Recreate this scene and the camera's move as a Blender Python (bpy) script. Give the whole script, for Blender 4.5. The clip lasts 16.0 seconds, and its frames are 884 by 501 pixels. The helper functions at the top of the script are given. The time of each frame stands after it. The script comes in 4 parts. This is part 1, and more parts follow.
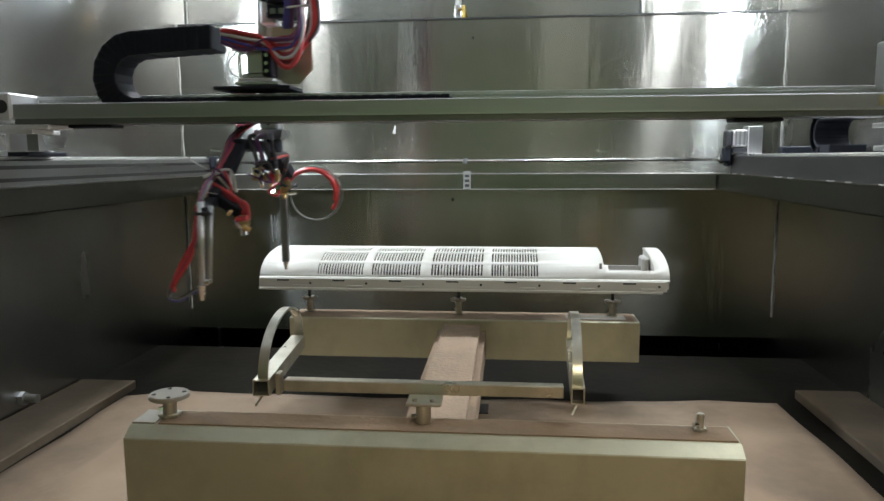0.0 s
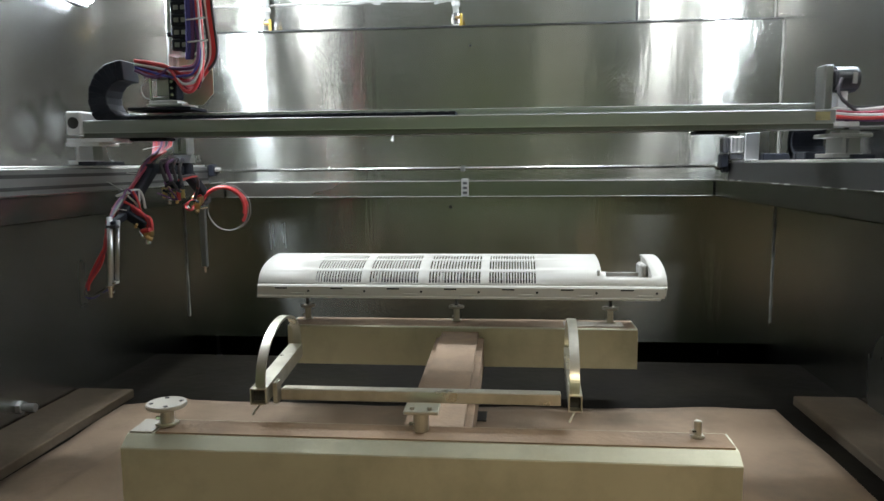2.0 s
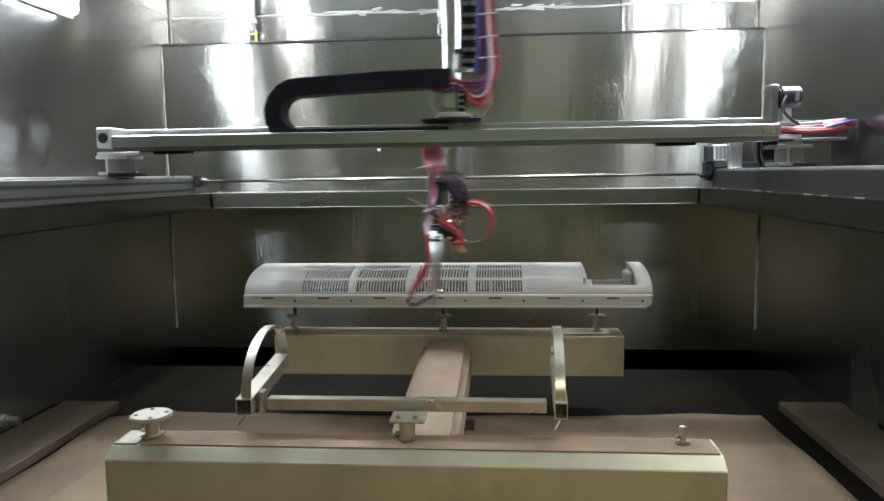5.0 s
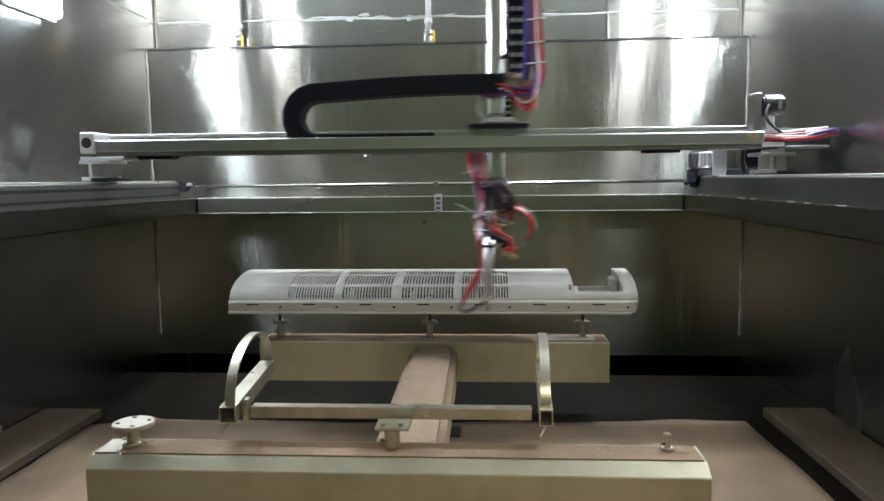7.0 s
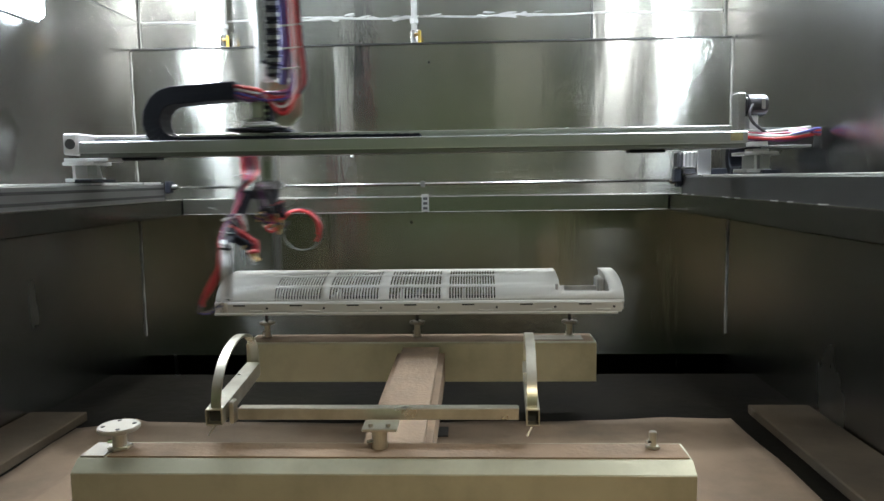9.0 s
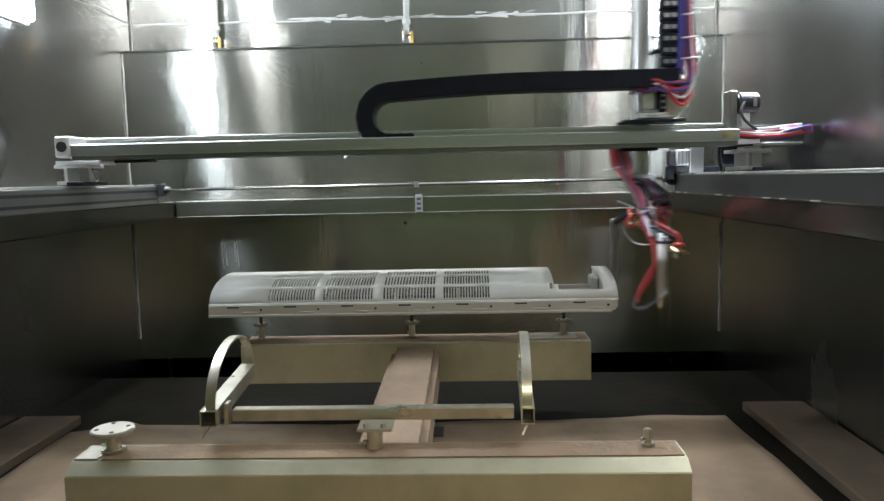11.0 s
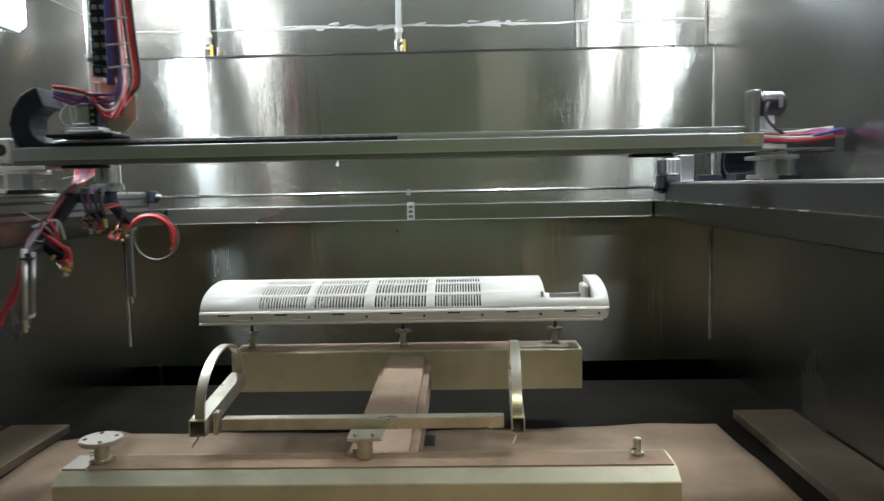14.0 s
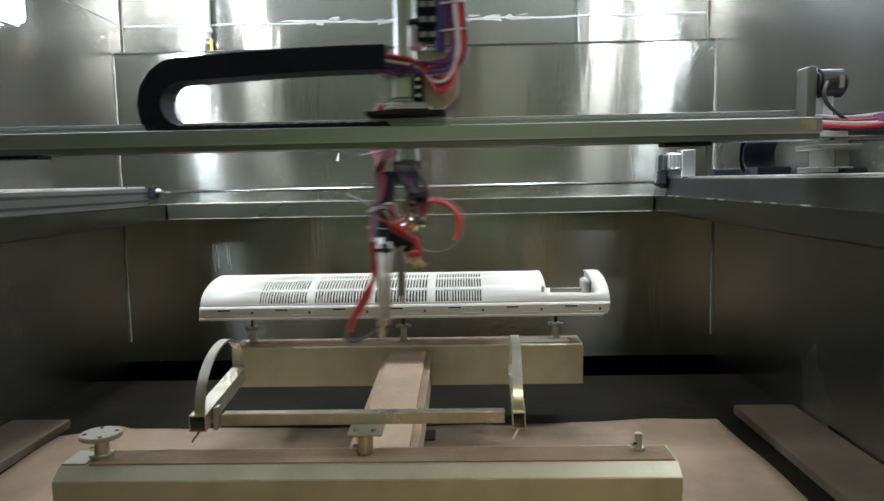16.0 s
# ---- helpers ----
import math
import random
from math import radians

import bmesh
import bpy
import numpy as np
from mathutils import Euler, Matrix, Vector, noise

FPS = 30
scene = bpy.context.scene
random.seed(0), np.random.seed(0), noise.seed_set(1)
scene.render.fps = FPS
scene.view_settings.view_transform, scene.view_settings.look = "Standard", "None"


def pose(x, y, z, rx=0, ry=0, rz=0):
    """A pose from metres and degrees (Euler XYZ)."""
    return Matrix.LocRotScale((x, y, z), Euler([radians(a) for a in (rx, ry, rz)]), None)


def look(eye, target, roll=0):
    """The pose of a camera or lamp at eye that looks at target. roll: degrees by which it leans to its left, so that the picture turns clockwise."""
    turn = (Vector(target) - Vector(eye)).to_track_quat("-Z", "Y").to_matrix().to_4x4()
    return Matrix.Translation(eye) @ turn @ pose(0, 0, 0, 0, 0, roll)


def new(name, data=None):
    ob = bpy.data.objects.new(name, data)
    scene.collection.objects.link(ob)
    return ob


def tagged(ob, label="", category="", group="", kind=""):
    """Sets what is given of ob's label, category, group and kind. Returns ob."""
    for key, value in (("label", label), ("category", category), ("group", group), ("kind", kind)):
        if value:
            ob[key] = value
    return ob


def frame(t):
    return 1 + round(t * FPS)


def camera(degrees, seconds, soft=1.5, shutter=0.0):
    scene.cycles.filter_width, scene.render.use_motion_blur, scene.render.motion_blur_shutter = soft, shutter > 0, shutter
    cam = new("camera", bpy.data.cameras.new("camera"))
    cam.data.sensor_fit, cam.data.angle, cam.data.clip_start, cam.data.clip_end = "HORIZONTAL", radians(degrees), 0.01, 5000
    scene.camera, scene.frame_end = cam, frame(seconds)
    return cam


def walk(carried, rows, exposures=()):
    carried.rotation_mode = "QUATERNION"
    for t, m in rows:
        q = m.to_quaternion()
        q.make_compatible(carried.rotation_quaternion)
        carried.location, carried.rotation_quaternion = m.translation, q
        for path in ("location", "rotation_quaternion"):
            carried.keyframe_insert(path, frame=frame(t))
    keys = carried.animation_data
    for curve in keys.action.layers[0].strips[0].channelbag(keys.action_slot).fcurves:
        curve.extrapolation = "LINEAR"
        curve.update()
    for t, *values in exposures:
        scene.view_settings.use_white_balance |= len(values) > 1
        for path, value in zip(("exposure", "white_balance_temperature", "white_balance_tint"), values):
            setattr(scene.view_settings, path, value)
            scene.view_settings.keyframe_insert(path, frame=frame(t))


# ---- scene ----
cam = camera(63.9, 16.0, shutter=0.7)
PATH = [
    (0, (0.099, -0.771, 0.332), (-0.091, 1.202, 0.071), -0.3),
    (0.5, (0.099, -0.773, 0.333), (-0.098, 1.202, 0.081), -0.4),
    (1, (0.103, -0.77, 0.332), (-0.098, 1.204, 0.082), -0.6),
    (1.5, (0.103, -0.772, 0.332), (-0.107, 1.201, 0.088), -0.6),
    (2, (0.102, -0.772, 0.334), (-0.086, 1.205, 0.091), -0.5),
    (2.5, (0.097, -0.773, 0.334), (-0.084, 1.203, 0.084), 0.1),
    (3, (0.1, -0.772, 0.332), (-0.088, 1.205, 0.095), -0.2),
    (3.5, (0.101, -0.774, 0.333), (-0.08, 1.205, 0.102), -0.4),
    (4, (0.104, -0.776, 0.333), (-0.073, 1.204, 0.112), -0.6),
    (6.5, (0.108, -0.774, 0.334), (-0.017, 1.211, 0.122), -0.7),
    (7, (0.109, -0.774, 0.335), (-0.012, 1.212, 0.133), -0.6),
    (7.5, (0.11, -0.775, 0.336), (-0.001, 1.212, 0.136), -0.6),
    (8, (0.11, -0.775, 0.335), (0.011, 1.213, 0.15), -0.8),
    (8.5, (0.11, -0.776, 0.334), (0.022, 1.214, 0.149), -0.7),
    (9, (0.111, -0.775, 0.336), (0.024, 1.213, 0.133), -0.8),
    (11.5, (0.112, -0.775, 0.334), (0.042, 1.214, 0.133), -1.3),
    (12, (0.111, -0.774, 0.336), (0.04, 1.215, 0.133), -1.1),
    (12.5, (0.112, -0.774, 0.336), (0.046, 1.216, 0.144), -1.1),
    (13, (0.112, -0.777, 0.338), (0.054, 1.213, 0.141), -1.0),
    (13.5, (0.113, -0.775, 0.337), (0.061, 1.215, 0.147), -1.1),
    (14, (0.115, -0.776, 0.337), (0.064, 1.215, 0.155), -1.1),
    (14.5, (0.116, -0.775, 0.336), (0.054, 1.215, 0.15), -1.1),
    (15, (0.113, -0.776, 0.338), (0.059, 1.215, 0.159), -0.8),
    (15.5, (0.113, -0.776, 0.339), (0.057, 1.215, 0.159), -1.1),
    (16, (0.115, -0.773, 0.336), (0.062, 1.216, 0.141), -1.1),
]
walk(cam, [(t, look(eye, target, roll)) for t, eye, target, roll in PATH])

# ---- world and large lights ----
world = bpy.data.worlds.new("factory_hall")
scene.world = world
world.use_nodes = True
wbg = world.node_tree.nodes["Background"]
wbg.inputs[0].default_value = (0.62, 0.70, 0.66, 1)
wbg.inputs[1].default_value = 0.02


def area_lamp(name, m, sx, sy, watts, colour):
    data = bpy.data.lights.new(name, "AREA")
    data.shape, data.size, data.size_y, data.energy, data.color = "RECTANGLE", sx, sy, watts, colour
    ob = new(name, data)
    ob.matrix_basis = m
    return ob


# ---- room numbers ----
XL, XR = -0.845, 0.820          # inner faces of the side walls
YB = 1.223                      # face of the water-curtain sheet
YU = 1.285                      # upper back wall
YF = -1.75                      # front edge of the booth
ZF = -0.170                     # booth floor
ZC = 1.06                       # ceiling
RXL, RXR = -0.690, 0.639        # inner faces of ledges and rails

# last entry is an unseen fill lamp, added for the front station
LAMPS = ((-0.79, 0.855, 2.8), (0.79, 0.855, 3.2), (-0.60, 0.855, 5.6), (0.63, 0.855, 4.0), (0.74, 0.10, 1.6))
for lx, ly, watts in LAMPS:
    area_lamp("unseen_ceiling_light", look((lx, ly, ZC - 0.05), (lx, ly - 0.0001, 0)), 0.08, 0.05, watts, (0.93, 0.97, 1.0))
# unseen warm fill lamp, added to brighten the front box beam and sheet
area_lamp("unseen_ceiling_light", look((0.40, -0.95, ZC - 0.05), (0.44, -0.72, 0)), 0.26, 0.60, 9.6, (1.0, 0.87, 0.62)).data.spread = 1.9
# unseen lamp, added to light the green backdrop that the curtain sheet reflects
area_lamp("unseen_hall_light", look((0.3, -3.6, 3.0), (0.2, -6.0, 2.3)), 1.2, 0.3, 112.0, (1.0, 1.0, 0.95))


# ---- materials ----
def mat(name, colour, rough=0.5, metal=0.0, var=0.15, scale=8.0, bump=0.0, bump_scale=60.0, stretch=(1, 1, 1), aniso=0.0, tangent=None,
        dark=None, dark_scale=3.0, dark_amount=0.0, rough_var=0.0, coat=0.0):
    m = bpy.data.materials.new(name)
    m.use_nodes = True
    nt = m.node_tree
    b = nt.nodes["Principled BSDF"]
    co = nt.nodes.new("ShaderNodeTexCoord")
    mp = nt.nodes.new("ShaderNodeMapping")
    mp.inputs["Scale"].default_value = stretch
    nt.links.new(co.outputs["Object"], mp.inputs[0])
    n1 = nt.nodes.new("ShaderNodeTexNoise")
    n1.inputs["Scale"].default_value, n1.inputs["Detail"].default_value = scale, 6
    nt.links.new(mp.outputs[0], n1.inputs["Vector"])
    r1 = nt.nodes.new("ShaderNodeMapRange")
    r1.inputs["From Min"].default_value, r1.inputs["From Max"].default_value = 0.3, 0.7
    r1.inputs["To Min"].default_value, r1.inputs["To Max"].default_value = 1 - var, 1 + var
    nt.links.new(n1.outputs["Fac"], r1.inputs[0])
    mul = nt.nodes.new("ShaderNodeVectorMath")
    mul.operation = "SCALE"
    mul.inputs[0].default_value = colour
    nt.links.new(r1.outputs[0], mul.inputs["Scale"])
    out = mul.outputs[0]
    if dark is not None:
        n2 = nt.nodes.new("ShaderNodeTexNoise")
        n2.inputs["Scale"].default_value, n2.inputs["Detail"].default_value = dark_scale, 9
        n2.inputs["Roughness"].default_value = 0.65
        nt.links.new(co.outputs["Object"], n2.inputs["Vector"])
        r2 = nt.nodes.new("ShaderNodeMapRange")
        r2.inputs["From Min"].default_value, r2.inputs["From Max"].default_value = 0.45, 0.68
        r2.inputs["To Max"].default_value = dark_amount
        nt.links.new(n2.outputs["Fac"], r2.inputs[0])
        mx = nt.nodes.new("ShaderNodeMix")
        mx.data_type = "RGBA"
        nt.links.new(r2.outputs[0], mx.inputs[0])
        nt.links.new(out, mx.inputs[6])
        mx.inputs[7].default_value = (*dark, 1)
        out = mx.outputs[2]
    nt.links.new(out, b.inputs["Base Color"])
    b.inputs["Metallic"].default_value = metal
    b.inputs["Roughness"].default_value = rough
    if rough_var:
        rr = nt.nodes.new("ShaderNodeMapRange")
        rr.inputs["From Min"].default_value, rr.inputs["From Max"].default_value = 0.3, 0.7
        rr.inputs["To Min"].default_value, rr.inputs["To Max"].default_value = rough - rough_var, rough + rough_var
        n3 = nt.nodes.new("ShaderNodeTexNoise")
        n3.inputs["Scale"].default_value, n3.inputs["Detail"].default_value = scale * 0.6, 5
        nt.links.new(mp.outputs[0], n3.inputs["Vector"])
        nt.links.new(n3.outputs["Fac"], rr.inputs[0])
        nt.links.new(rr.outputs[0], b.inputs["Roughness"])
    if aniso:
        b.inputs["Anisotropic"].default_value = aniso
        tv = nt.nodes.new("ShaderNodeCombineXYZ")
        for i in range(3):
            tv.inputs[i].default_value = tangent[i]
        nt.links.new(tv.outputs[0], b.inputs["Tangent"])
    if coat:
        b.inputs["Coat Weight"].default_value = coat
    if bump:
        n4 = nt.nodes.new("ShaderNodeTexNoise")
        n4.inputs["Scale"].default_value, n4.inputs["Detail"].default_value = bump_scale, 4
        nt.links.new(mp.outputs[0], n4.inputs["Vector"])
        bp = nt.nodes.new("ShaderNodeBump")
        bp.inputs["Strength"].default_value, bp.inputs["Distance"].default_value = bump, 0.004
        nt.links.new(n4.outputs["Fac"], bp.inputs["Height"])
        nt.links.new(bp.outputs[0], b.inputs["Normal"])
    return m


def add_spatter(m):
    """Patches of dried droplets that break up the sheen."""
    nt = m.node_tree
    bsdf = nt.nodes["Principled BSDF"]
    co = next(n for n in nt.nodes if n.bl_idname == "ShaderNodeTexCoord")
    drops = nt.nodes.new("ShaderNodeTexNoise")
    drops.inputs["Scale"].default_value, drops.inputs["Detail"].default_value, drops.inputs["Distortion"].default_value = 95, 3, 0.6
    patch = nt.nodes.new("ShaderNodeTexNoise")
    patch.inputs["Scale"].default_value, patch.inputs["Detail"].default_value = 4.2, 4
    lim = nt.nodes.new("ShaderNodeMapRange")
    lim.inputs["From Min"].default_value, lim.inputs["From Max"].default_value = 0.52, 0.66
    mul = nt.nodes.new("ShaderNodeMath")
    mul.operation = "MULTIPLY"
    for n in (drops, patch):
        nt.links.new(co.outputs["Object"], n.inputs["Vector"])
    nt.links.new(patch.outputs["Fac"], lim.inputs[0])
    nt.links.new(drops.outputs["Fac"], mul.inputs[0])
    nt.links.new(lim.outputs[0], mul.inputs[1])
    old = bsdf.inputs["Normal"].links[0].from_socket
    bp = nt.nodes.new("ShaderNodeBump")
    bp.inputs["Strength"].default_value, bp.inputs["Distance"].default_value = 0.20, 0.004
    nt.links.new(mul.outputs[0], bp.inputs["Height"])
    nt.links.new(old, bp.inputs["Normal"])
    nt.links.new(bp.outputs[0], bsdf.inputs["Normal"])


def glow(name, colour, strength):
    m = bpy.data.materials.new(name)
    m.use_nodes = True
    b = m.node_tree.nodes["Principled BSDF"]
    b.inputs["Base Color"].default_value = (0.9, 0.9, 0.9, 1)
    b.inputs["Emission Color"].default_value = (*colour, 1)
    b.inputs["Emission Strength"].default_value = strength
    return m


STEEL_WALL = mat("brushed_steel_sheet", (0.455, 0.448, 0.41), 0.185, 1.0, 0.10, 5.0, 0.16, 38.0, (1, 1, 0.14), 1.0, (0, 0, 1),
                 dark=(0.24, 0.24, 0.20), dark_scale=2.2, dark_amount=0.35, rough_var=0.03)
STEEL_SIDE = mat("brushed_steel_side", (0.50, 0.495, 0.49), 0.23, 1.0, 0.12, 4.0, 0.10, 12.0, (1, 1, 0.4), 0.75, (0, 0, 1),
                 dark=(0.20, 0.18, 0.13), dark_scale=2.0, dark_amount=0.45, rough_var=0.06)
add_spatter(STEEL_WALL)
# unseen ceiling, made white to bounce lamp light onto the side walls
BOUNCE_CEIL = mat("white_bounce_ceiling", (0.78, 0.79, 0.80), 0.9, 0.0, 0.05, 4.0, 0.2, 90)
# shaded copy of the ledge steel: dimmer light at the sides, put into colour
SIDE_LEDGE = mat("shaded_steel_channel", (0.235, 0.23, 0.21), 0.20, 1.0, 0.12, 6.0, 0.06, 20, (1, 0.3, 1), rough_var=0.05)
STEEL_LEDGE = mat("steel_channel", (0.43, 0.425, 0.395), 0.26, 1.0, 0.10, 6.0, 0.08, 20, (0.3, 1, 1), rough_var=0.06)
STEEL_BOX = mat("dusty_box_steel", (0.53, 0.522, 0.395), 0.42, 0.8, 0.10, 7.0, 0.06, 60, (1, 1, 1), dark=(0.23, 0.215, 0.155), dark_scale=5,
                dark_amount=0.5, rough_var=0.08)
DUSTY_TOP = mat("paint_dust", (0.278, 0.196, 0.130), 0.9, 0.0, 0.22, 9.0, 0.25, 140, dark=(0.15, 0.115, 0.085), dark_scale=7, dark_amount=0.7)
CLEAN_STEEL = mat("clean_steel", (0.39, 0.365, 0.31), 0.55, 0.5, 0.06, 10)
TUBE_STEEL = mat("zinc_tube", (0.56, 0.54, 0.455), 0.33, 0.9, 0.12, 25, 0.05, 80, rough_var=0.1, dark=(0.33, 0.29, 0.22), dark_scale=14, dark_amount=0.6)
PAPER = mat("dusty_floor_sheet", (0.272, 0.197, 0.135), 0.92, 0.0, 0.18, 5.0, 0.6, 14, dark=(0.13, 0.10, 0.07), dark_scale=3.4, dark_amount=0.8)
BOARD = mat("dusty_board", (0.115, 0.085, 0.056), 0.9, 0.0, 0.25, 6.0, 0.2, 60, dark=(0.07, 0.056, 0.04), dark_scale=5, dark_amount=0.7)
# near-black and slightly mottled, with very little specular
FLOOR_DARK = mat("near_black_booth", (0.011, 0.0095, 0.0065), 0.75, 0.0, 0.3, 6.0, 0.3, 40, dark=(0.007, 0.006, 0.006), dark_scale=4, dark_amount=0.8)
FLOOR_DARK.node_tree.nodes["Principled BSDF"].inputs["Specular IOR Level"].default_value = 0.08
ALU = mat("anodised_aluminium", (0.70, 0.70, 0.69), 0.32, 0.95, 0.06, 12, 0.03, 60, (0.2, 1, 1), rough_var=0.05)
ALU_DULL = mat("grey_aluminium", (0.47, 0.47, 0.465), 0.30, 0.95, 0.10, 12, 0.04, 60, (0.2, 1, 1), rough_var=0.06)
# grey rail metal; on the gantry beam its dark tone paints underside shade
RAIL_MID = mat("rail_and_shade_aluminium", (0.27, 0.27, 0.265), 0.36, 0.9, 0.12, 10, 0.03, 60, (1, 0.2, 1), rough_var=0.06)
ALU_WHITE = mat("white_end_plate", (0.66, 0.66, 0.65), 0.45, 0.15, 0.05, 14)
BEAM_ALU = mat("drawn_beam_aluminium", (0.58, 0.58, 0.585), 0.30, 0.92, 0.10, 9, 0.04, 60, (0.12, 1, 1), rough_var=0.07)
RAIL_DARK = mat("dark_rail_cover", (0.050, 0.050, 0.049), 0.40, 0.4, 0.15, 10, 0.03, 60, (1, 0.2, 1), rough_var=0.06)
BLACK = mat("black_plastic", (0.013, 0.015, 0.022), 0.6, 0.0, 0.2, 30, 0.05, 200)
BLACK.node_tree.nodes["Principled BSDF"].inputs["Specular IOR Level"].default_value = 0.2
MOTOR = mat("black_motor_paint", (0.03, 0.03, 0.034), 0.32, 0.1, 0.1, 20)
WHITE_ABS = mat("white_plastic", (0.56, 0.545, 0.495), 0.55, 0.0, 0.04, 5, 0.02, 200)
INNER_ABS = mat("inner_plastic", (0.40, 0.39, 0.36), 0.6, 0.0, 0.05, 9)
HOSE_RED = mat("red_hose", (0.53, 0.045, 0.045), 0.35, 0.0, 0.1, 20)
HOSE_PINK = mat("pink_hose", (0.34, 0.045, 0.075), 0.35, 0.0, 0.1, 20)
HOSE_BLUE = mat("blue_hose", (0.07, 0.06, 0.28), 0.35, 0.0, 0.1, 20)
HOSE_VIOLET = mat("violet_hose", (0.13, 0.04, 0.13), 0.4, 0.0, 0.1, 20)
HOSE_SMOKE = mat("smoky_tube", (0.22, 0.22, 0.21), 0.2, 0.0, 0.05, 20)
HOSE_CLEAR = mat("clear_hose", (0.62, 0.62, 0.60), 0.25, 0.0, 0.05, 20)
HOSE_DARK = mat("dark_cable", (0.04, 0.035, 0.04), 0.45, 0.0, 0.1, 20)
CHROME = mat("bright_steel", (0.80, 0.79, 0.76), 0.16, 1.0, 0.04, 30)
BRASS = mat("brass", (0.65, 0.45, 0.20), 0.28, 1.0, 0.08, 30)
YELLOW = mat("yellow_handle", (0.55, 0.38, 0.06), 0.45, 0.0, 0.08, 20)
WHITE_PIPE = mat("white_pipe", (0.55, 0.55, 0.53), 0.4, 0.0, 0.06, 15)
SEALANT = mat("white_sealant", (0.50, 0.50, 0.48), 0.6, 0.0, 0.08, 40, 0.2, 120)
OLD_BEAD = mat("grimy_sealant", (0.33, 0.325, 0.30), 0.55, 0.0, 0.35, 22, 0.3, 120, dark=(0.10, 0.09, 0.07), dark_scale=12, dark_amount=0.6)
STICKER = mat("grey_sticker", (0.26, 0.26, 0.245), 0.5, 0.0, 0.05, 20)
INK = mat("black_ink", (0.03, 0.03, 0.03), 0.6, 0.0, 0.05, 20)
GREEN_FLOOR = mat("green_epoxy_floor", (0.10, 0.22, 0.11), 0.45, 0.0, 0.15, 2.0)
HALL_WALL = mat("hall_wall", (0.15, 0.222, 0.115), 0.8, 0.0, 0.1, 1.0)
WALL_LAMP_GLOW = glow("wall_lamp_glow", (0.77, 0.89, 1.0), 168.0)
# lens of the added warm fill lamp
FILL_GLOW = glow("fill_lamp_glow", (1.0, 0.96, 0.86), 1.5)
LAMP_GLOW = glow("lamp_glow", (0.90, 0.94, 1.0), 21.0)
YELLOW_TAPE = mat("yellow_film", (0.42, 0.37, 0.20), 0.4, 0.4, 0.25, 60)


# ---- mesh helpers ----
def link(name, bm, material, parent=None, label="", smooth=False):
    me = bpy.data.meshes.new(name)
    bm.to_mesh(me)
    bm.free()
    me.materials.append(material)
    if smooth:
        me.polygons.foreach_set("use_smooth", [True] * len(me.polygons))
    ob = new(name, me)
    if parent is not None:
        ob.parent = parent
    if label:
        tagged(ob, label)
    return ob


def part(name, bm, material, parent, label="", smooth=False):
    return link(name, bm, material, parent, label, smooth)


def thing(name, label, category, group="", kind="", at=(0, 0, 0)):
    ob = new(name)
    ob.location = at
    ob.empty_display_size = 0.05
    return tagged(ob, label, category, group, kind)


def box(x0, x1, y0, y1, z0, z1, bevel=0.0, bm=None, segs=1):
    own = bmesh.new()
    r = bmesh.ops.create_cube(own, size=1)
    bmesh.ops.scale(own, vec=(x1 - x0, y1 - y0, z1 - z0), verts=r["verts"])
    bmesh.ops.translate(own, vec=((x0 + x1) / 2, (y0 + y1) / 2, (z0 + z1) / 2), verts=r["verts"])
    if bevel:
        bmesh.ops.bevel(own, geom=list(own.edges), offset=bevel, segments=segs, affect="EDGES", profile=0.5)
    return merge(bm, own)


def merge(bm, own):
    if bm is None:
        return own
    me = bpy.data.meshes.new("tmp")
    own.to_mesh(me)
    own.free()
    bm.from_mesh(me)
    bpy.data.meshes.remove(me)
    return bm


def rod(p, q, r, bm=None, n=12, r2=None, bevel=0.0):
    own = bmesh.new()
    p, q = Vector(p), Vector(q)
    d = q - p
    bmesh.ops.create_cone(own, cap_ends=True, segments=n, radius1=r, radius2=r if r2 is None else r2, depth=d.length)
    if bevel:
        bmesh.ops.bevel(own, geom=[e for e in own.edges if len(e.link_faces) == 2 and max(len(f.verts) for f in e.link_faces) > 4],
                        offset=bevel, segments=2, affect="EDGES")
    own.transform(Matrix.Translation((p + q) / 2) @ d.to_track_quat("Z", "Y").to_matrix().to_4x4())
    return merge(bm, own)


def smooth_path(pts, per=6):
    """Catmull-Rom through the points."""
    pts = [Vector(p) for p in pts]
    out = []
    for i in range(len(pts) - 1):
        a, b, c, d = pts[max(i - 1, 0)], pts[i], pts[i + 1], pts[min(i + 2, len(pts) - 1)]
        for k in range(per):
            t = k / per
            out.append(0.5 * ((2 * b) + (c - a) * t + (2 * a - 5 * b + 4 * c - d) * t * t + (3 * b - a - 3 * c + d) * t ** 3))
    out.append(pts[-1])
    return out


def hose(pts, r, bm=None, n=8, per=6):
    own = bmesh.new()
    path = smooth_path(pts, per)
    rings, up = [], Vector((0.31, 0.9, 0.3)).normalized()
    for i, p in enumerate(path):
        t = (path[min(i + 1, len(path) - 1)] - path[max(i - 1, 0)]).normalized()
        a = t.cross(up)
        a = a.normalized() if a.length > 1e-4 else Vector((1, 0, 0))
        b = t.cross(a).normalized()
        rings.append([own.verts.new(p + r * (math.cos(2 * math.pi * k / n) * a + math.sin(2 * math.pi * k / n) * b)) for k in range(n)])
    for u, v in zip(rings, rings[1:]):
        for k in range(n):
            own.faces.new((u[k], u[(k + 1) % n], v[(k + 1) % n], v[k]))
    own.faces.new(rings[0][::-1])
    own.faces.new(rings[-1])
    return merge(bm, own)


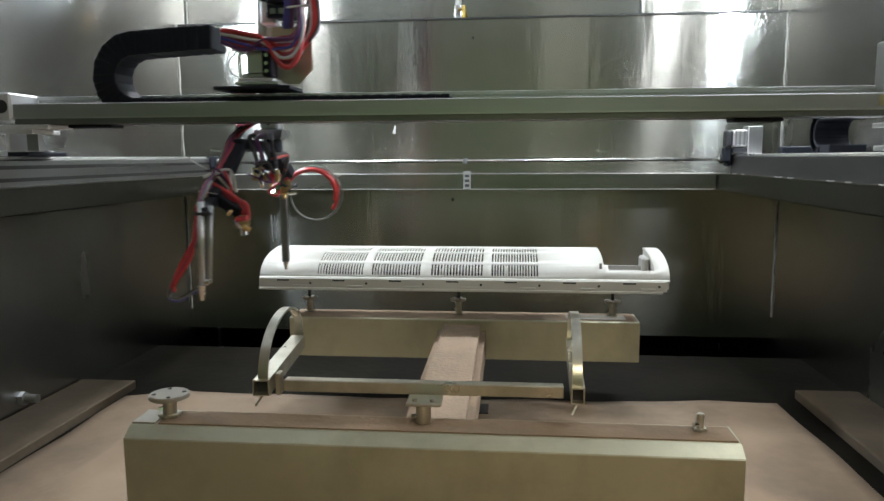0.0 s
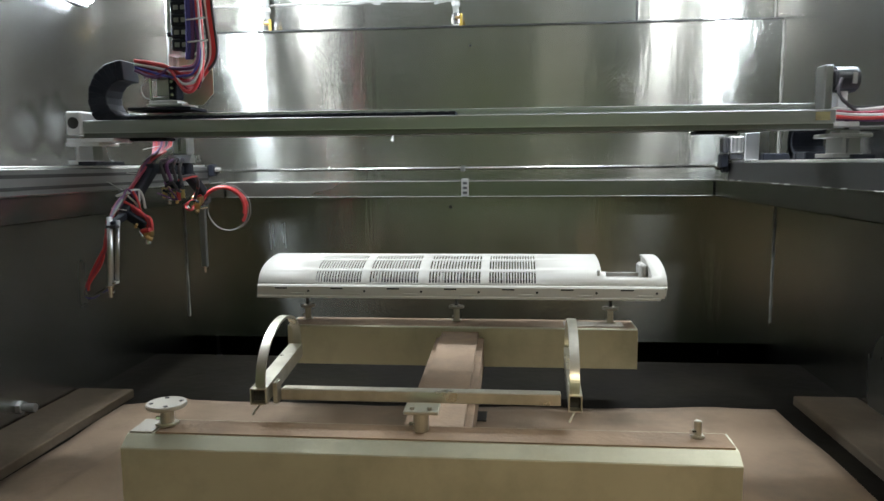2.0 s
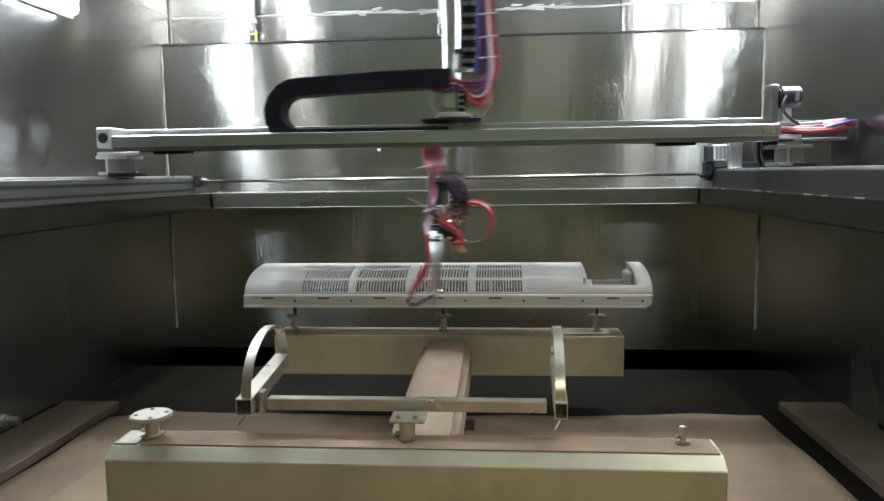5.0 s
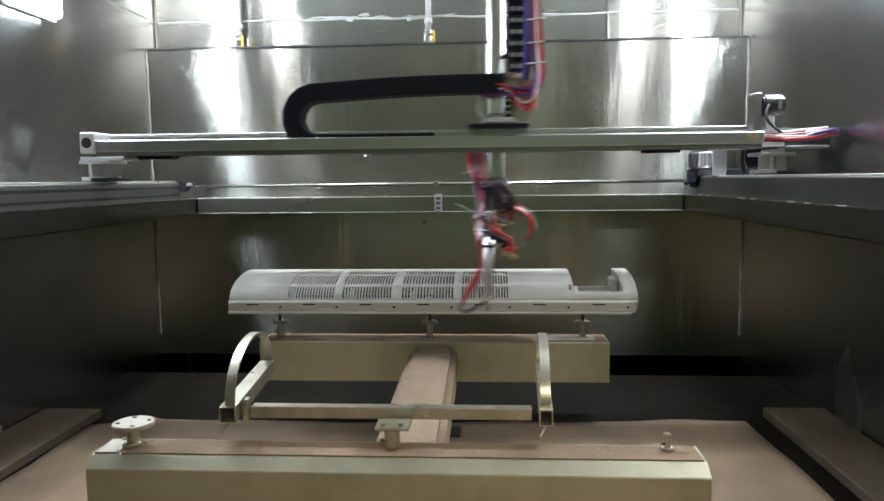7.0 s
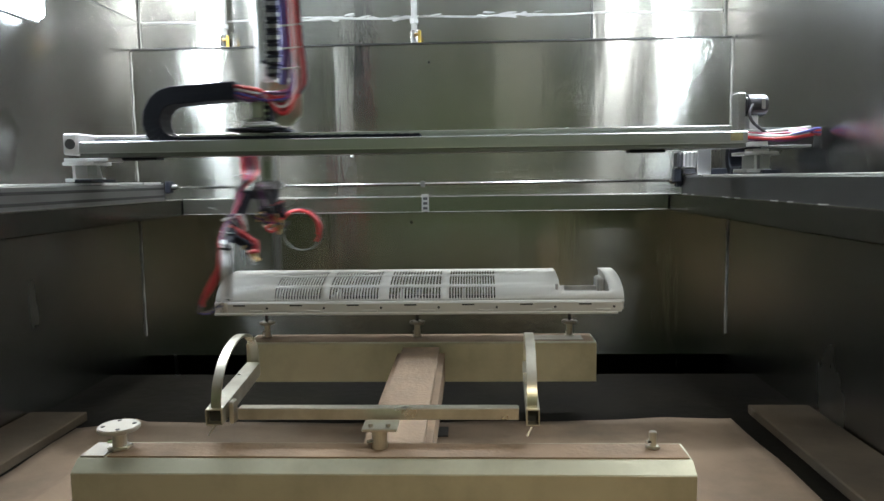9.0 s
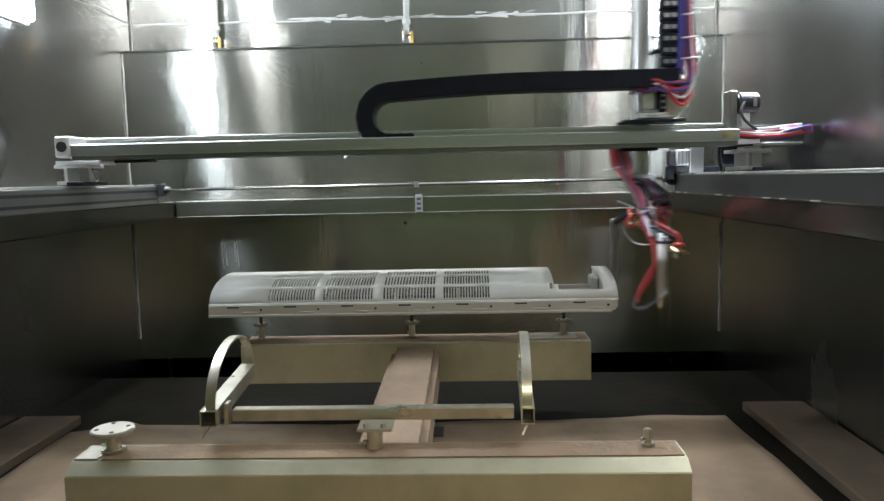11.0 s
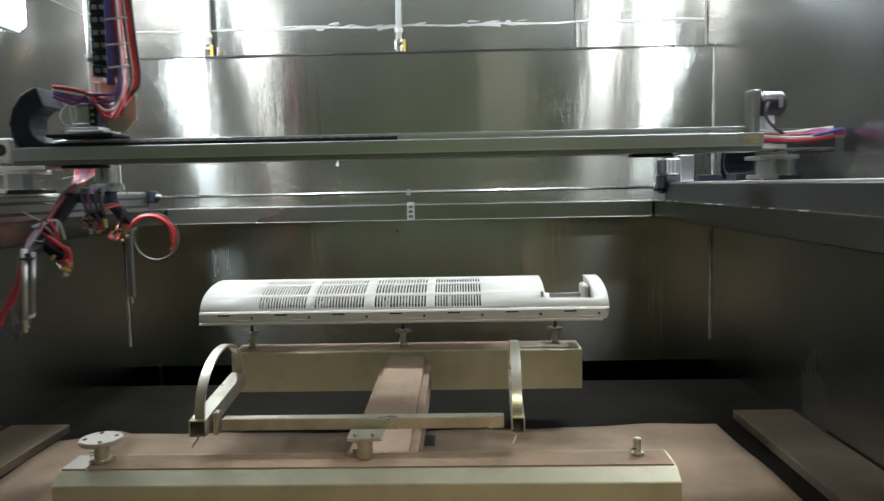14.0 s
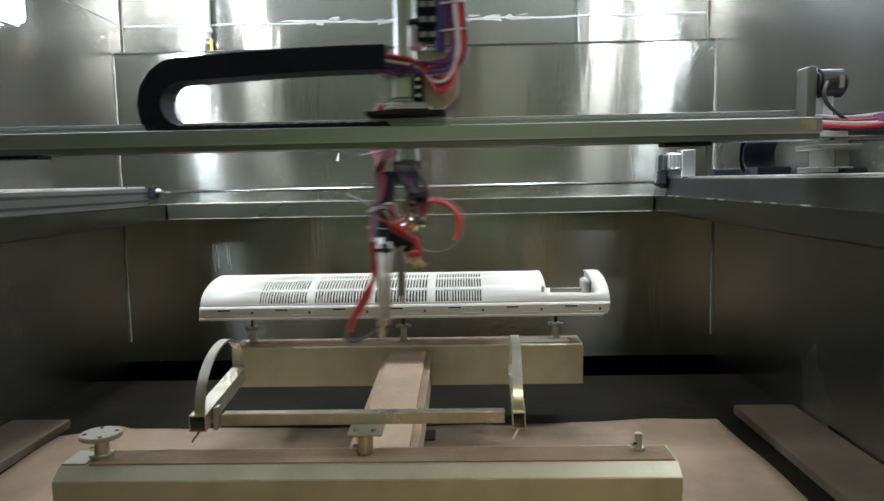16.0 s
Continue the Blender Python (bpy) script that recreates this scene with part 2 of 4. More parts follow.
def prism(outline, x0, x1, bm=None):
    """A (y, z) outline drawn out along x."""
    own = bmesh.new()
    a = [own.verts.new((x0, y, z)) for y, z in outline]
    b = [own.verts.new((x1, y, z)) for y, z in outline]
    n = len(outline)
    for i in range(n):
        own.faces.new((a[i], a[(i + 1) % n], b[(i + 1) % n], b[i]))
    own.faces.new(a[::-1])
    own.faces.new(b)
    bmesh.ops.recalc_face_normals(own, faces=own.faces)
    return merge(bm, own)


def structure(name, bm, material, label, category):
    return tagged(link(name, bm, material), label, category, kind="structure")


# ---- the booth ----
T = 0.012
structure("floor", box(XL - 0.3, XR + 0.3, YF, 1.02, ZF - 0.04, ZF), FLOOR_DARK, "near-black booth floor under the spray sheets", "floor")
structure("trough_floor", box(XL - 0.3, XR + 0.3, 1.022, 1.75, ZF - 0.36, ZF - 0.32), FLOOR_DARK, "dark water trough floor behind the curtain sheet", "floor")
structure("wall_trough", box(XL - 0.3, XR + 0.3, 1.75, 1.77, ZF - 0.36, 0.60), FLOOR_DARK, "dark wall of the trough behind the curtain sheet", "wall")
structure("wall_left", box(XL - T, XL, YF, 1.76, ZF - 0.34, ZC), STEEL_SIDE, "brushed stainless steel side wall of the spray booth", "wall")
structure("wall_right", box(XR, XR + T, YF, 1.76, ZF - 0.34, ZC), STEEL_SIDE, "brushed stainless steel side wall of the spray booth", "wall")
wall_back = structure("wall_curtain", box(XL + 0.0004, XR - 0.0004, YB, YB + 0.003, ZF + 0.001, 0.706), STEEL_WALL,
                      "brushed stainless steel water-curtain sheet, streaked and spattered", "wall")
structure("wall_upper", box(XL + 0.002, XR - 0.002, YU, YU + T, 0.60, ZC), STEEL_WALL, "brushed stainless steel upper back wall", "wall")
structure("ceiling", box(XL - 0.3, XR + 0.3, YF, 1.76, ZC, ZC + 0.02), BOUNCE_CEIL, "unseen booth ceiling, white to bounce the lamp light", "ceiling")
# unseen hall behind the camera, added as a green backdrop for reflections
structure("ground", box(-5, 5, -6.0, YF - 0.003, -0.95, -0.90), GREEN_FLOOR, "green coated factory floor outside the booth", "floor")
structure("wall_hall", box(-5, 5, -6.1, -6.0, -0.95, 3.2), HALL_WALL, "unseen greenish backdrop wall far behind the camera", "wall")

# corner beads and seams
for cx in (XL + 0.0055, XR - 0.0055):
    e = 1 if cx < 0 else -1
    structure("trim", hose([(cx - e * 0.0035 + 0.0010 * math.sin(k * 2.3), YB - 0.0012, ZF + 0.06 + k * 0.027) for k in range(31)], 0.0019, n=6, per=2), OLD_BEAD,
              "pale sealant bead in the wall corner", "sealant bead")
    structure("trim", hose([(cx - e * 0.0025 + 0.0008 * math.sin(k * 1.9), YU - 0.0012, 0.715 + k * 0.034) for k in range(11)], 0.0021, n=6, per=2), OLD_BEAD,
              "pale sealant bead in the wall corner", "sealant bead")
structure("trim", box(XL + 0.004, XR - 0.004, YB - 0.005, YB - 0.0005, 0.7035, 0.7085, 0.001), RAIL_DARK, "dark folded top edge of the curtain sheet", "sheet edge")

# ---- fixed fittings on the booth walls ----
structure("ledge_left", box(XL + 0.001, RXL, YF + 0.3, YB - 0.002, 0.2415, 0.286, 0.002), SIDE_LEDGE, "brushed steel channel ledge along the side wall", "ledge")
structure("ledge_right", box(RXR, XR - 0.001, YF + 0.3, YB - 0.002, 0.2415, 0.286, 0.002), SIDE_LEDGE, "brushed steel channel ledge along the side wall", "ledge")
structure("trim", box(RXL + 0.004, RXR - 0.004, 1.1495, 1.1528, 0.2432, 0.2462, 0.001), CHROME, "bright folded lower edge of the back ledge", "edge strip")
structure("ledge_back", box(RXL + 0.002, RXR - 0.002, 1.153, YB - 0.002, 0.2435, 0.288, 0.002), STEEL_LEDGE, "brushed steel channel ledge across the curtain sheet", "ledge")


def rail(x0, x1, material, label):
    ob = thing("gantry_rail", label, "rail", "gantry side rails", at=(x0, -1.1, 0.286))
    w, n = x1 - x0, 2.15
    bm = box(0, w, 0, n, 0, 0.046, 0.002)
    part("profile", bm, material, ob)
    for zz in (0.010, 0.030) if x0 < 0 else ():
        side = w if x0 < 0 else 0
        part("slot", box(side - 0.0015, side + 0.0015, 0.002, n - 0.002, zz, zz + 0.006), RAIL_DARK if x0 < 0 else BLACK, ob, "dark groove of the profile")
    part("top_strip", box(0.006, w - 0.006, 0.004, n - 0.004, 0.0455, 0.050, 0.001), ALU, ob, "bright guide strip")
    part("end_plate", box(0.002, w - 0.002, n, n + 0.008, 0.002, 0.050, 0.001), RAIL_DARK, ob)
    return ob


rail(RXL - 0.072, RXL - 0.002, RAIL_MID, "grey grooved aluminium profile rail on the steel ledge")
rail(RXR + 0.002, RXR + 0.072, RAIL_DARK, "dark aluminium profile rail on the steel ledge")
for x0, x1, y0, y1 in ((RXL - 0.012, RXL + 0.0015, -0.8, 1.14), (RXR - 0.0015, RXR + 0.012, -0.8, 1.14)):
    structure("trim", box(x0, x1, y0, y1, 0.2865, 0.2885), CHROME, "thin bright edge strip of the ledge", "edge strip")

for k in (0, 2, 3, 6, 7, 11, 12):
    y0 = 0.30 + k * 0.058
    structure("trim", hose([(RXR - 0.0012, y0, 0.2892), (RXR - 0.0016, y0 + 0.018, 0.2886), (RXR - 0.0010, y0 + 0.030 + 0.014 * math.sin(k * 2.1), 0.2890)], 0.0009, n=6, per=3), SEALANT,
              "broken pale sealant line under the rail", "sealant bead")

shaft = thing("drive_shaft", "long thin bright steel shaft joining the two gantry rails", "shaft", at=(0, 1.056, 0.322))
part("rod", rod((-0.672, 0, -0.0015), (0.625, 0, 0.0015), 0.0042, n=14), CHROME, shaft, smooth=True)
for sx, e in ((-0.672, 1), (0.625, -1)):
    part("coupling", rod((sx - 0.002 * e, 0, 0), (sx + 0.014 * e, 0, 0), 0.0095, n=16, bevel=0.002), CHROME, shaft, "silver clamp coupling")
    part("bearing", box(sx - 0.016 if e > 0 else sx + 0.002, sx - 0.002 if e > 0 else sx + 0.016, -0.014, 0.014, -0.016, 0.016, 0.003), BLACK, shaft, "black bearing block")
part("support", box(-0.022, -0.010, -0.008, 0.008, -0.008, 0.007, 0.002), RAIL_MID, shaft, "small grey middle bearing")

tag = thing("shaft_bracket", "small pale metal bracket with slots on the back ledge", "bracket", at=(-0.017, 1.150, 0.286))
bm = box(-0.010, 0.010, 0, 0.0025, -0.040, 0.008, 0.001)
part("plate", bm, STICKER, tag)
for k in range(3):
    part("slot", box(-0.006, 0.006, -0.001, 0.0005, -0.034 + k * 0.013, -0.027 + k * 0.013), INK, tag, "dark slot")

dm = thing("drive_motor", "small silver and black gear motor at the rail end", "motor", at=(0.655, 1.035, 0.336))
part("body", box(-0.022, 0.012, -0.02, 0.02, 0.018, 0.058, 0.004), ALU, dm)
part("end_cover", box(-0.036, -0.022, -0.019, 0.019, 0.017, 0.057, 0.004), MOTOR, dm, "black rear cover")
part("mounting_plate", box(0.012, 0.046, -0.022, 0.022, 0, 0.066, 0.002), ALU_DULL, dm, "white mounting plate")
part("base", box(-0.020, 0.012, -0.018, 0.018, 0.002, 0.016, 0.003), MOTOR, dm)
part("belt_cover", box(-0.040, -0.022, -0.012, 0.012, -0.018, 0.016, 0.003), BLACK, dm)
for k in range(3):
    part("fin", box(-0.018 + k * 0.010, -0.014 + k * 0.010, -0.0215, -0.019, 0.020, 0.056), ALU_DULL, dm)

# lamps on the side walls
for lx, ly, lz, e in ((XL, 0.70, 0.727, 1), (XR, 0.76, 0.778, -1)):
    wl = thing("wall_lamp", "bright white oblong wall lamp in a pale rim", "lamp", "wall lamps", at=(lx, ly, lz))
    part("rim", box(min(0.0005 * e, 0.010 * e), max(0.0005 * e, 0.010 * e), -0.088, 0.088, -0.040, 0.040, 0.004, segs=3), ALU_WHITE, wl)
    part("lens", box(min(0.006 * e, 0.030 * e), max(0.006 * e, 0.030 * e), -0.082, 0.082, -0.034, 0.034, 0.011, segs=4), WALL_LAMP_GLOW, wl, "glowing white diffuser", smooth=True)
# all out of view; the two front ones are added fill
for lx, ly, w, n in [(lx, ly, 0.045, 0.035) for lx, ly, watts in LAMPS] + [(0.40, -0.95, 0.14, 0.31)]:
    cl = thing("unseen_ceiling_lamp", "unseen flat white lamp under the booth ceiling", "lamp", "ceiling lamps", at=(lx, ly, ZC))
    part("housing", box(-w - 0.01, w + 0.01, -n - 0.01, n + 0.01, -0.035, -0.0005, 0.003), ALU_WHITE, cl)
    part("lens", box(-w, w, -n, n, -0.040, -0.0352), FILL_GLOW if w > 0.1 else LAMP_GLOW, cl, "glowing white lens")


def valve(x, z0):
    ob = thing("water_valve", "white water pipe with a yellow valve lever", "valve", "curtain water valves", at=(x, 1.262, z0))
    part("pipe", rod((0, 0, 0.0), (0, 0, 0.36), 0.0085, n=14), WHITE_PIPE, ob, smooth=True)
    part("body", rod((0, 0, 0.028), (0, 0, 0.060), 0.0125, n=14, bevel=0.003), CHROME, ob, "silver valve body")
    part("nut", rod((0, 0, 0.078), (0, 0, 0.090), 0.013, n=6), WHITE_PIPE, ob)
    part("lever", box(0.012, 0.020, -0.026, -0.018, 0.012, 0.055, 0.002), YELLOW, ob, "yellow lever")
    part("stem", rod((0, -0.022, 0.044), (0.014, -0.022, 0.044), 0.004), BRASS, ob)
    return ob


valve(-0.047, 0.690)
valve(-0.588, 0.688)

# pale sealant seam and smears on the upper wall
seam = tagged(new("sealant_seam"), "pale smeared sealant seam along the upper back wall", "sealant", kind="structure")
part("bead", hose([(XL + 0.01 + (XR - XL - 0.02) * k / 24, YU - 0.001, 0.790 + 0.0020 * math.sin(k * 1.7)) for k in range(25)], 0.0030, n=6, per=2), SEALANT, seam)
rnd = random.Random(4)
bm = bmesh.new()
for k in range(60):
    sx = rnd.choice((-0.30, -0.12, 0.20)) + rnd.gauss(0, 0.055)
    w, h = rnd.uniform(0.006, 0.026), rnd.uniform(0.0015, 0.004)
    z = 0.791 + rnd.gauss(0, 0.004)
    own = bmesh.new()
    bmesh.ops.create_icosphere(own, subdivisions=1, radius=1)
    bmesh.ops.scale(own, vec=(w, 0.0015, h), verts=own.verts)
    bmesh.ops.rotate(own, matrix=Matrix.Rotation(rnd.uniform(-0.18, 0.18), 3, "Y"), verts=own.verts)
    bmesh.ops.translate(own, vec=(sx, YU - 0.0008, z), verts=own.verts)
    bm = merge(bm, own)
part("smear", bm, SEALANT, seam, "white sealant smears")
structure("trim", box(0.448, 0.454, YU - 0.003, YU - 0.0005, 0.70, ZC - 0.002), RAIL_DARK, "dark vertical sheet seam", "seam")

fleck = tagged(link("paint_fleck", rod((-0.226, YB - 0.003, 0.398), (-0.222, YB - 0.003, 0.420), 0.005, n=8, r2=0.001), SEALANT),
               "small white paint fleck on the curtain sheet", "fleck")
fleck = tagged(link("dark_spot", rod((-0.062, YB - 0.002, 0.213), (-0.062, YB - 0.0005, 0.213), 0.0045, n=10), INK), "small dark hole in the curtain sheet", "hole")
fleck = tagged(link("dark_spot", rod((-0.005, YB - 0.002, 0.655), (-0.005, YB - 0.0005, 0.655), 0.0035, n=10), INK), "small dark hole in the curtain sheet", "hole")

for dx, z0, z1 in ((-0.590, 0.090, 0.168), (-0.580, 0.100, 0.166), (-0.546, 0.095, 0.170), (-0.552, 0.110, 0.166)):
    tagged(link("water_drip", hose([(dx, YB - 0.0008, z1), (dx + 0.001, YB - 0.0012, (z0 + z1) / 2), (dx + 0.003, YB - 0.0010, z0)], 0.0013, n=6), SEALANT),
           "thin pale run of dried drip on the curtain sheet", "drip", "dried drips")


def pale_smear(name, scale):
    """Pale smudge that thins out from the middle of its patch."""
    m = bpy.data.materials.new(name)
    m.use_nodes = True
    nt = m.node_tree
    b = nt.nodes["Principled BSDF"]
    b.inputs["Base Color"].default_value = (0.34, 0.35, 0.35, 1)
    b.inputs["Roughness"].default_value = 0.6
    co = nt.nodes.new("ShaderNodeTexCoord")
    n1 = nt.nodes.new("ShaderNodeTexNoise")
    n1.inputs["Scale"].default_value, n1.inputs["Detail"].default_value = scale, 6
    nt.links.new(co.outputs["Object"], n1.inputs["Vector"])
    far = nt.nodes.new("ShaderNodeVectorMath")
    far.operation = "LENGTH"
    nt.links.new(co.outputs["Object"], far.inputs[0])
    fall = nt.nodes.new("ShaderNodeMapRange")
    fall.inputs["From Min"].default_value, fall.inputs["From Max"].default_value = 0.012, 0.062
    fall.inputs["To Min"].default_value, fall.inputs["To Max"].default_value = 0.42, -0.30
    nt.links.new(far.outputs["Value"], fall.inputs[0])
    add = nt.nodes.new("ShaderNodeMath")
    add.operation = "ADD"
    nt.links.new(fall.outputs[0], add.inputs[0])
    nt.links.new(n1.outputs["Fac"], add.inputs[1])
    lim = nt.nodes.new("ShaderNodeMapRange")
    lim.inputs["From Min"].default_value, lim.inputs["From Max"].default_value = 0.48, 0.95
    lim.inputs["To Max"].default_value = 0.17
    nt.links.new(add.outputs[0], lim.inputs[0])
    nt.links.new(lim.outputs[0], b.inputs["Alpha"])
    return m


SMEAR = pale_smear("pale_wall_smudge", 55.0)


def splash(y0, z0, tall):
    """A thin uneven pale patch on the left wall."""
    r = random.Random(int(y0 * 1000))
    ring_pts = [(0.052 * (1 + r.uniform(-0.25, 0.25)) * math.cos(k * math.pi / 9), 0.058 * tall * (1 + r.uniform(-0.2, 0.2)) * math.sin(k * math.pi / 9)) for k in range(18)]
    ob = link("pale_smudge", prism(ring_pts, 0.0003, 0.0009), SMEAR)
    ob.location = (XL, y0, z0)
    return tagged(ob, "pale smudge on the steel side wall", "paint splash", "paint splashes")


splash(0.650, 0.425, 1.1)
splash(0.555, 0.415, 1.0)
structure("trim", box(XL + 0.0002, XL + 0.0014, -0.6, YU - 0.004, 0.7930, 0.7948), RAIL_MID, "dark folded seam along the side wall", "seam")
wf = thing("wall_fitting", "small dull steel pipe stub on the side wall", "fitting", at=(XL, 0.474, -0.128))
part("stub", rod((0.0005, 0, 0), (0.035, 0, 0), 0.008, n=12), ALU_DULL, wf)
part("nut", rod((0.0005, 0, 0), (0.010, 0, 0), 0.013, n=6), ALU_DULL, wf)


# ---- floor sheets and boards ----
def sheet():
    bm = bmesh.new()
    nx, ny = 60, 70
    rows = []
    for j in range(ny + 1):
        v = j / ny
        row = []
        for i in range(nx + 1):
            u = i / nx
            flare = 0.030 * (1 - v)
            x = -0.700 + u * (1.332 + flare)
            edge = 0.612 + 0.030 * u + 0.010 * math.sin(u * 9) + 0.012 * max(0, u - 0.75) - 0.35 * max(0, 0.06 - u)
            y = -1.5 + v * (edge + 1.5)
            z = ZF + 0.011 + 0.006 * noise.noise((x * 3, y * 2.5, 0.3)) + 0.003 * noise.noise((x * 9, y * 8, 1.3))
            crease = abs(x + 0.585 - 0.02 * math.sin(y * 5))
            z += 0.010 * math.exp(-(crease / 0.012) ** 2)
            row.append(bm.verts.new((x, y, z)))
        rows.append(row)
    for a, b in zip(rows, rows[1:]):
        for i in range(nx):
            bm.faces.new((a[i], a[i + 1], b[i + 1], b[i]))
    r = bmesh.ops.extrude_face_region(bm, geom=list(bm.faces))
    bmesh.ops.translate(bm, vec=(0, 0, -0.003), verts=[g for g in r["geom"] if isinstance(g, bmesh.types.BMVert)])
    bmesh.ops.recalc_face_normals(bm, faces=bm.faces)
    return bm


tagged(link("floor_sheet", sheet(), PAPER, smooth=True), "brown dusty protective sheet lying wrinkled on the booth floor", "floor sheet")
tagged(link("floor_board", box(0.690, XR - 0.004, -1.4, 0.712, ZF + 0.0005, ZF + 0.020, 0.002), BOARD), "brown dusty board lying along the side wall", "board", "floor boards")
tagged(link("floor_board", box(XL + 0.004, -0.716, -1.4, 0.664, ZF + 0.0005, ZF + 0.020, 0.002), BOARD), "brown dusty board lying along the side wall", "board", "floor boards")


# black plate painted in for the shade of the gap beside the arm
tagged(link("arm_gap_shade", box(0.038, 0.060, 0.535, 0.585, ZF + 0.014, ZF + 0.0165), INK), "small dark patch standing in for the gap beside the arm", "cut-out")

# ---- the turntable with its two stations ----
BH = 0.081
table = thing("turntable", "steel swivel arm with two dusty box beams", "turntable", at=(0, 0.375, ZF))
arm = prism([(-0.300, 0.085), (0.272, 0.085), (0.272, 0.152), (0.264, 0.164), (-0.300, 0.148)], -0.044, 0.052)
bmesh.ops.bevel(arm, geom=[e for e in arm.edges if abs(e.verts[0].co.x - e.verts[1].co.x) < 1e-5], offset=0.011, segments=4, affect="EDGES")
part("swivel_arm", arm, DUSTY_TOP, table, "swivel arm thick with brown dust")
part("pedestal", rod((0, 0, 0.0005), (0, 0, 0.085), 0.040, n=40, bevel=0.004), STEEL_BOX, table)
part("base_flange", rod((0, 0, 0.0007), (0, 0, 0.004), 0.050, n=40, bevel=0.003), STEEL_BOX, table)


def beam_box(y0, flip):
    """A box beam with a sloped fold along its outer top edge and dust on its top."""
    s = -1 if flip else 1
    z0 = 0.170 - BH
    f = [(0, z0), (0, 0.170), (0.017, 0.1818), (0.064, 0.1835), (0.064, z0)] if not flip else \
        [(0, z0), (0, 0.1695), (0.004, 0.1715), (0.080, 0.1715), (0.080, z0)]
    bm = prism(f, -0.360, 0.360)
    bmesh.ops.bevel(bm, geom=list(bm.edges), offset=0.0008, segments=2, affect="EDGES")
    ob = part("box_beam", bm, STEEL_BOX, table, "brushed steel box beam")
    ob.location = (0, y0 - 0.375, 0)
    top = f[3][1]
    d = part("dust_layer", box(-0.357 if flip else -0.325, 0.357, f[2][0] + 0.002, f[3][0] - 0.002, top - 0.003, top + 0.0002, 0.0001), DUSTY_TOP, ob, "brown paint dust on the top")
    return ob, top


front_box, ft = beam_box(0.0, False)
back_box, bt = beam_box(0.648, True)
part("clean_patch", box(-0.358, -0.329, 0.019, 0.062, ft - 0.003, ft + 0.0006, 0.0004), CLEAN_STEEL, front_box, "clean bare steel patch")
part("clean_patch", box(0.215, 0.335, 0.012, 0.055, bt + 0.0008, bt + 0.0026, 0.0005), CLEAN_STEEL, back_box, "clean bare steel patch")
ZT, ZB = ZF + ft, ZF + bt      # tops of the boxes in the world


def disc_post(x, y, z, h, r, disc, label):
    ob = thing("support_post", label, "support post", "workpiece support posts", at=(x, y, z))
    part("post", rod((0, 0, 0.0012), (0, 0, h), r, n=18, bevel=0.001), TUBE_STEEL, ob, smooth=False)
    part("foot", rod((0, 0, 0.0014), (0, 0, 0.004), r * 1.7, n=6), TUBE_STEEL, ob)
    part("grub_screw", rod((-r - 0.004, -0.004, h * 0.4), (0, 0, h * 0.4), 0.0028, n=8), CHROME, ob)
    if disc:
        d = part("disc", rod((0, 0, h - 0.001), (0, 0, h + 0.0045), disc, n=40, bevel=0.0012), CLEAN_STEEL, ob, "round steel disc with four holes")
        for k in range(4):
            a = 0.4 + k * math.pi / 2
            part("hole", rod((disc * 0.72 * math.cos(a), disc * 0.72 * math.sin(a), h + 0.0044), (disc * 0.72 * math.cos(a), disc * 0.72 * math.sin(a), h + 0.0052), 0.0026, n=10), INK, d)
    return ob


disc_post(-0.321, 0.043, ZT, 0.025, 0.0085, 0.0245, "dull steel post with a round drilled disc on the box beam")
rp = disc_post(0.322, 0.048, ZT, 0.021, 0.0045, 0, "short bare steel stud with nut on the box beam")
part("washer", rod((0, 0, 0.0012), (0, 0, 0.0028), 0.0085, n=6), CLEAN_STEEL, rp)
mp_ = thing("support_post", "dull steel support post with a square flange on the box beam", "support post", "workpiece support posts", at=(-0.003, 0.045, ZT))
part("post", rod((0, 0, 0.0012), (0, 0, 0.025), 0.0095, n=18, bevel=0.001), TUBE_STEEL, mp_)
part("flange", box(-0.020, 0.022, -0.012, 0.022, 0.0245, 0.0285, 0.001), TUBE_STEEL, mp_, "square steel flange")
for bx in (-0.010, 0.011):
    part("bolt", rod((bx, -0.004, 0.0283), (bx, -0.004, 0.0325), 0.0032, n=6), TUBE_STEEL, mp_, "yellowed bolt")
part("grub_screw", rod((-0.014, -0.006, 0.010), (0, 0, 0.010), 0.003, n=8), CHROME, mp_)
for px in (-0.330, -0.008, 0.312):
    disc_post(px, 0.700, ZB, 0.030, 0.0065, 0.0165, "dull steel post with a small disc on the rear beam")


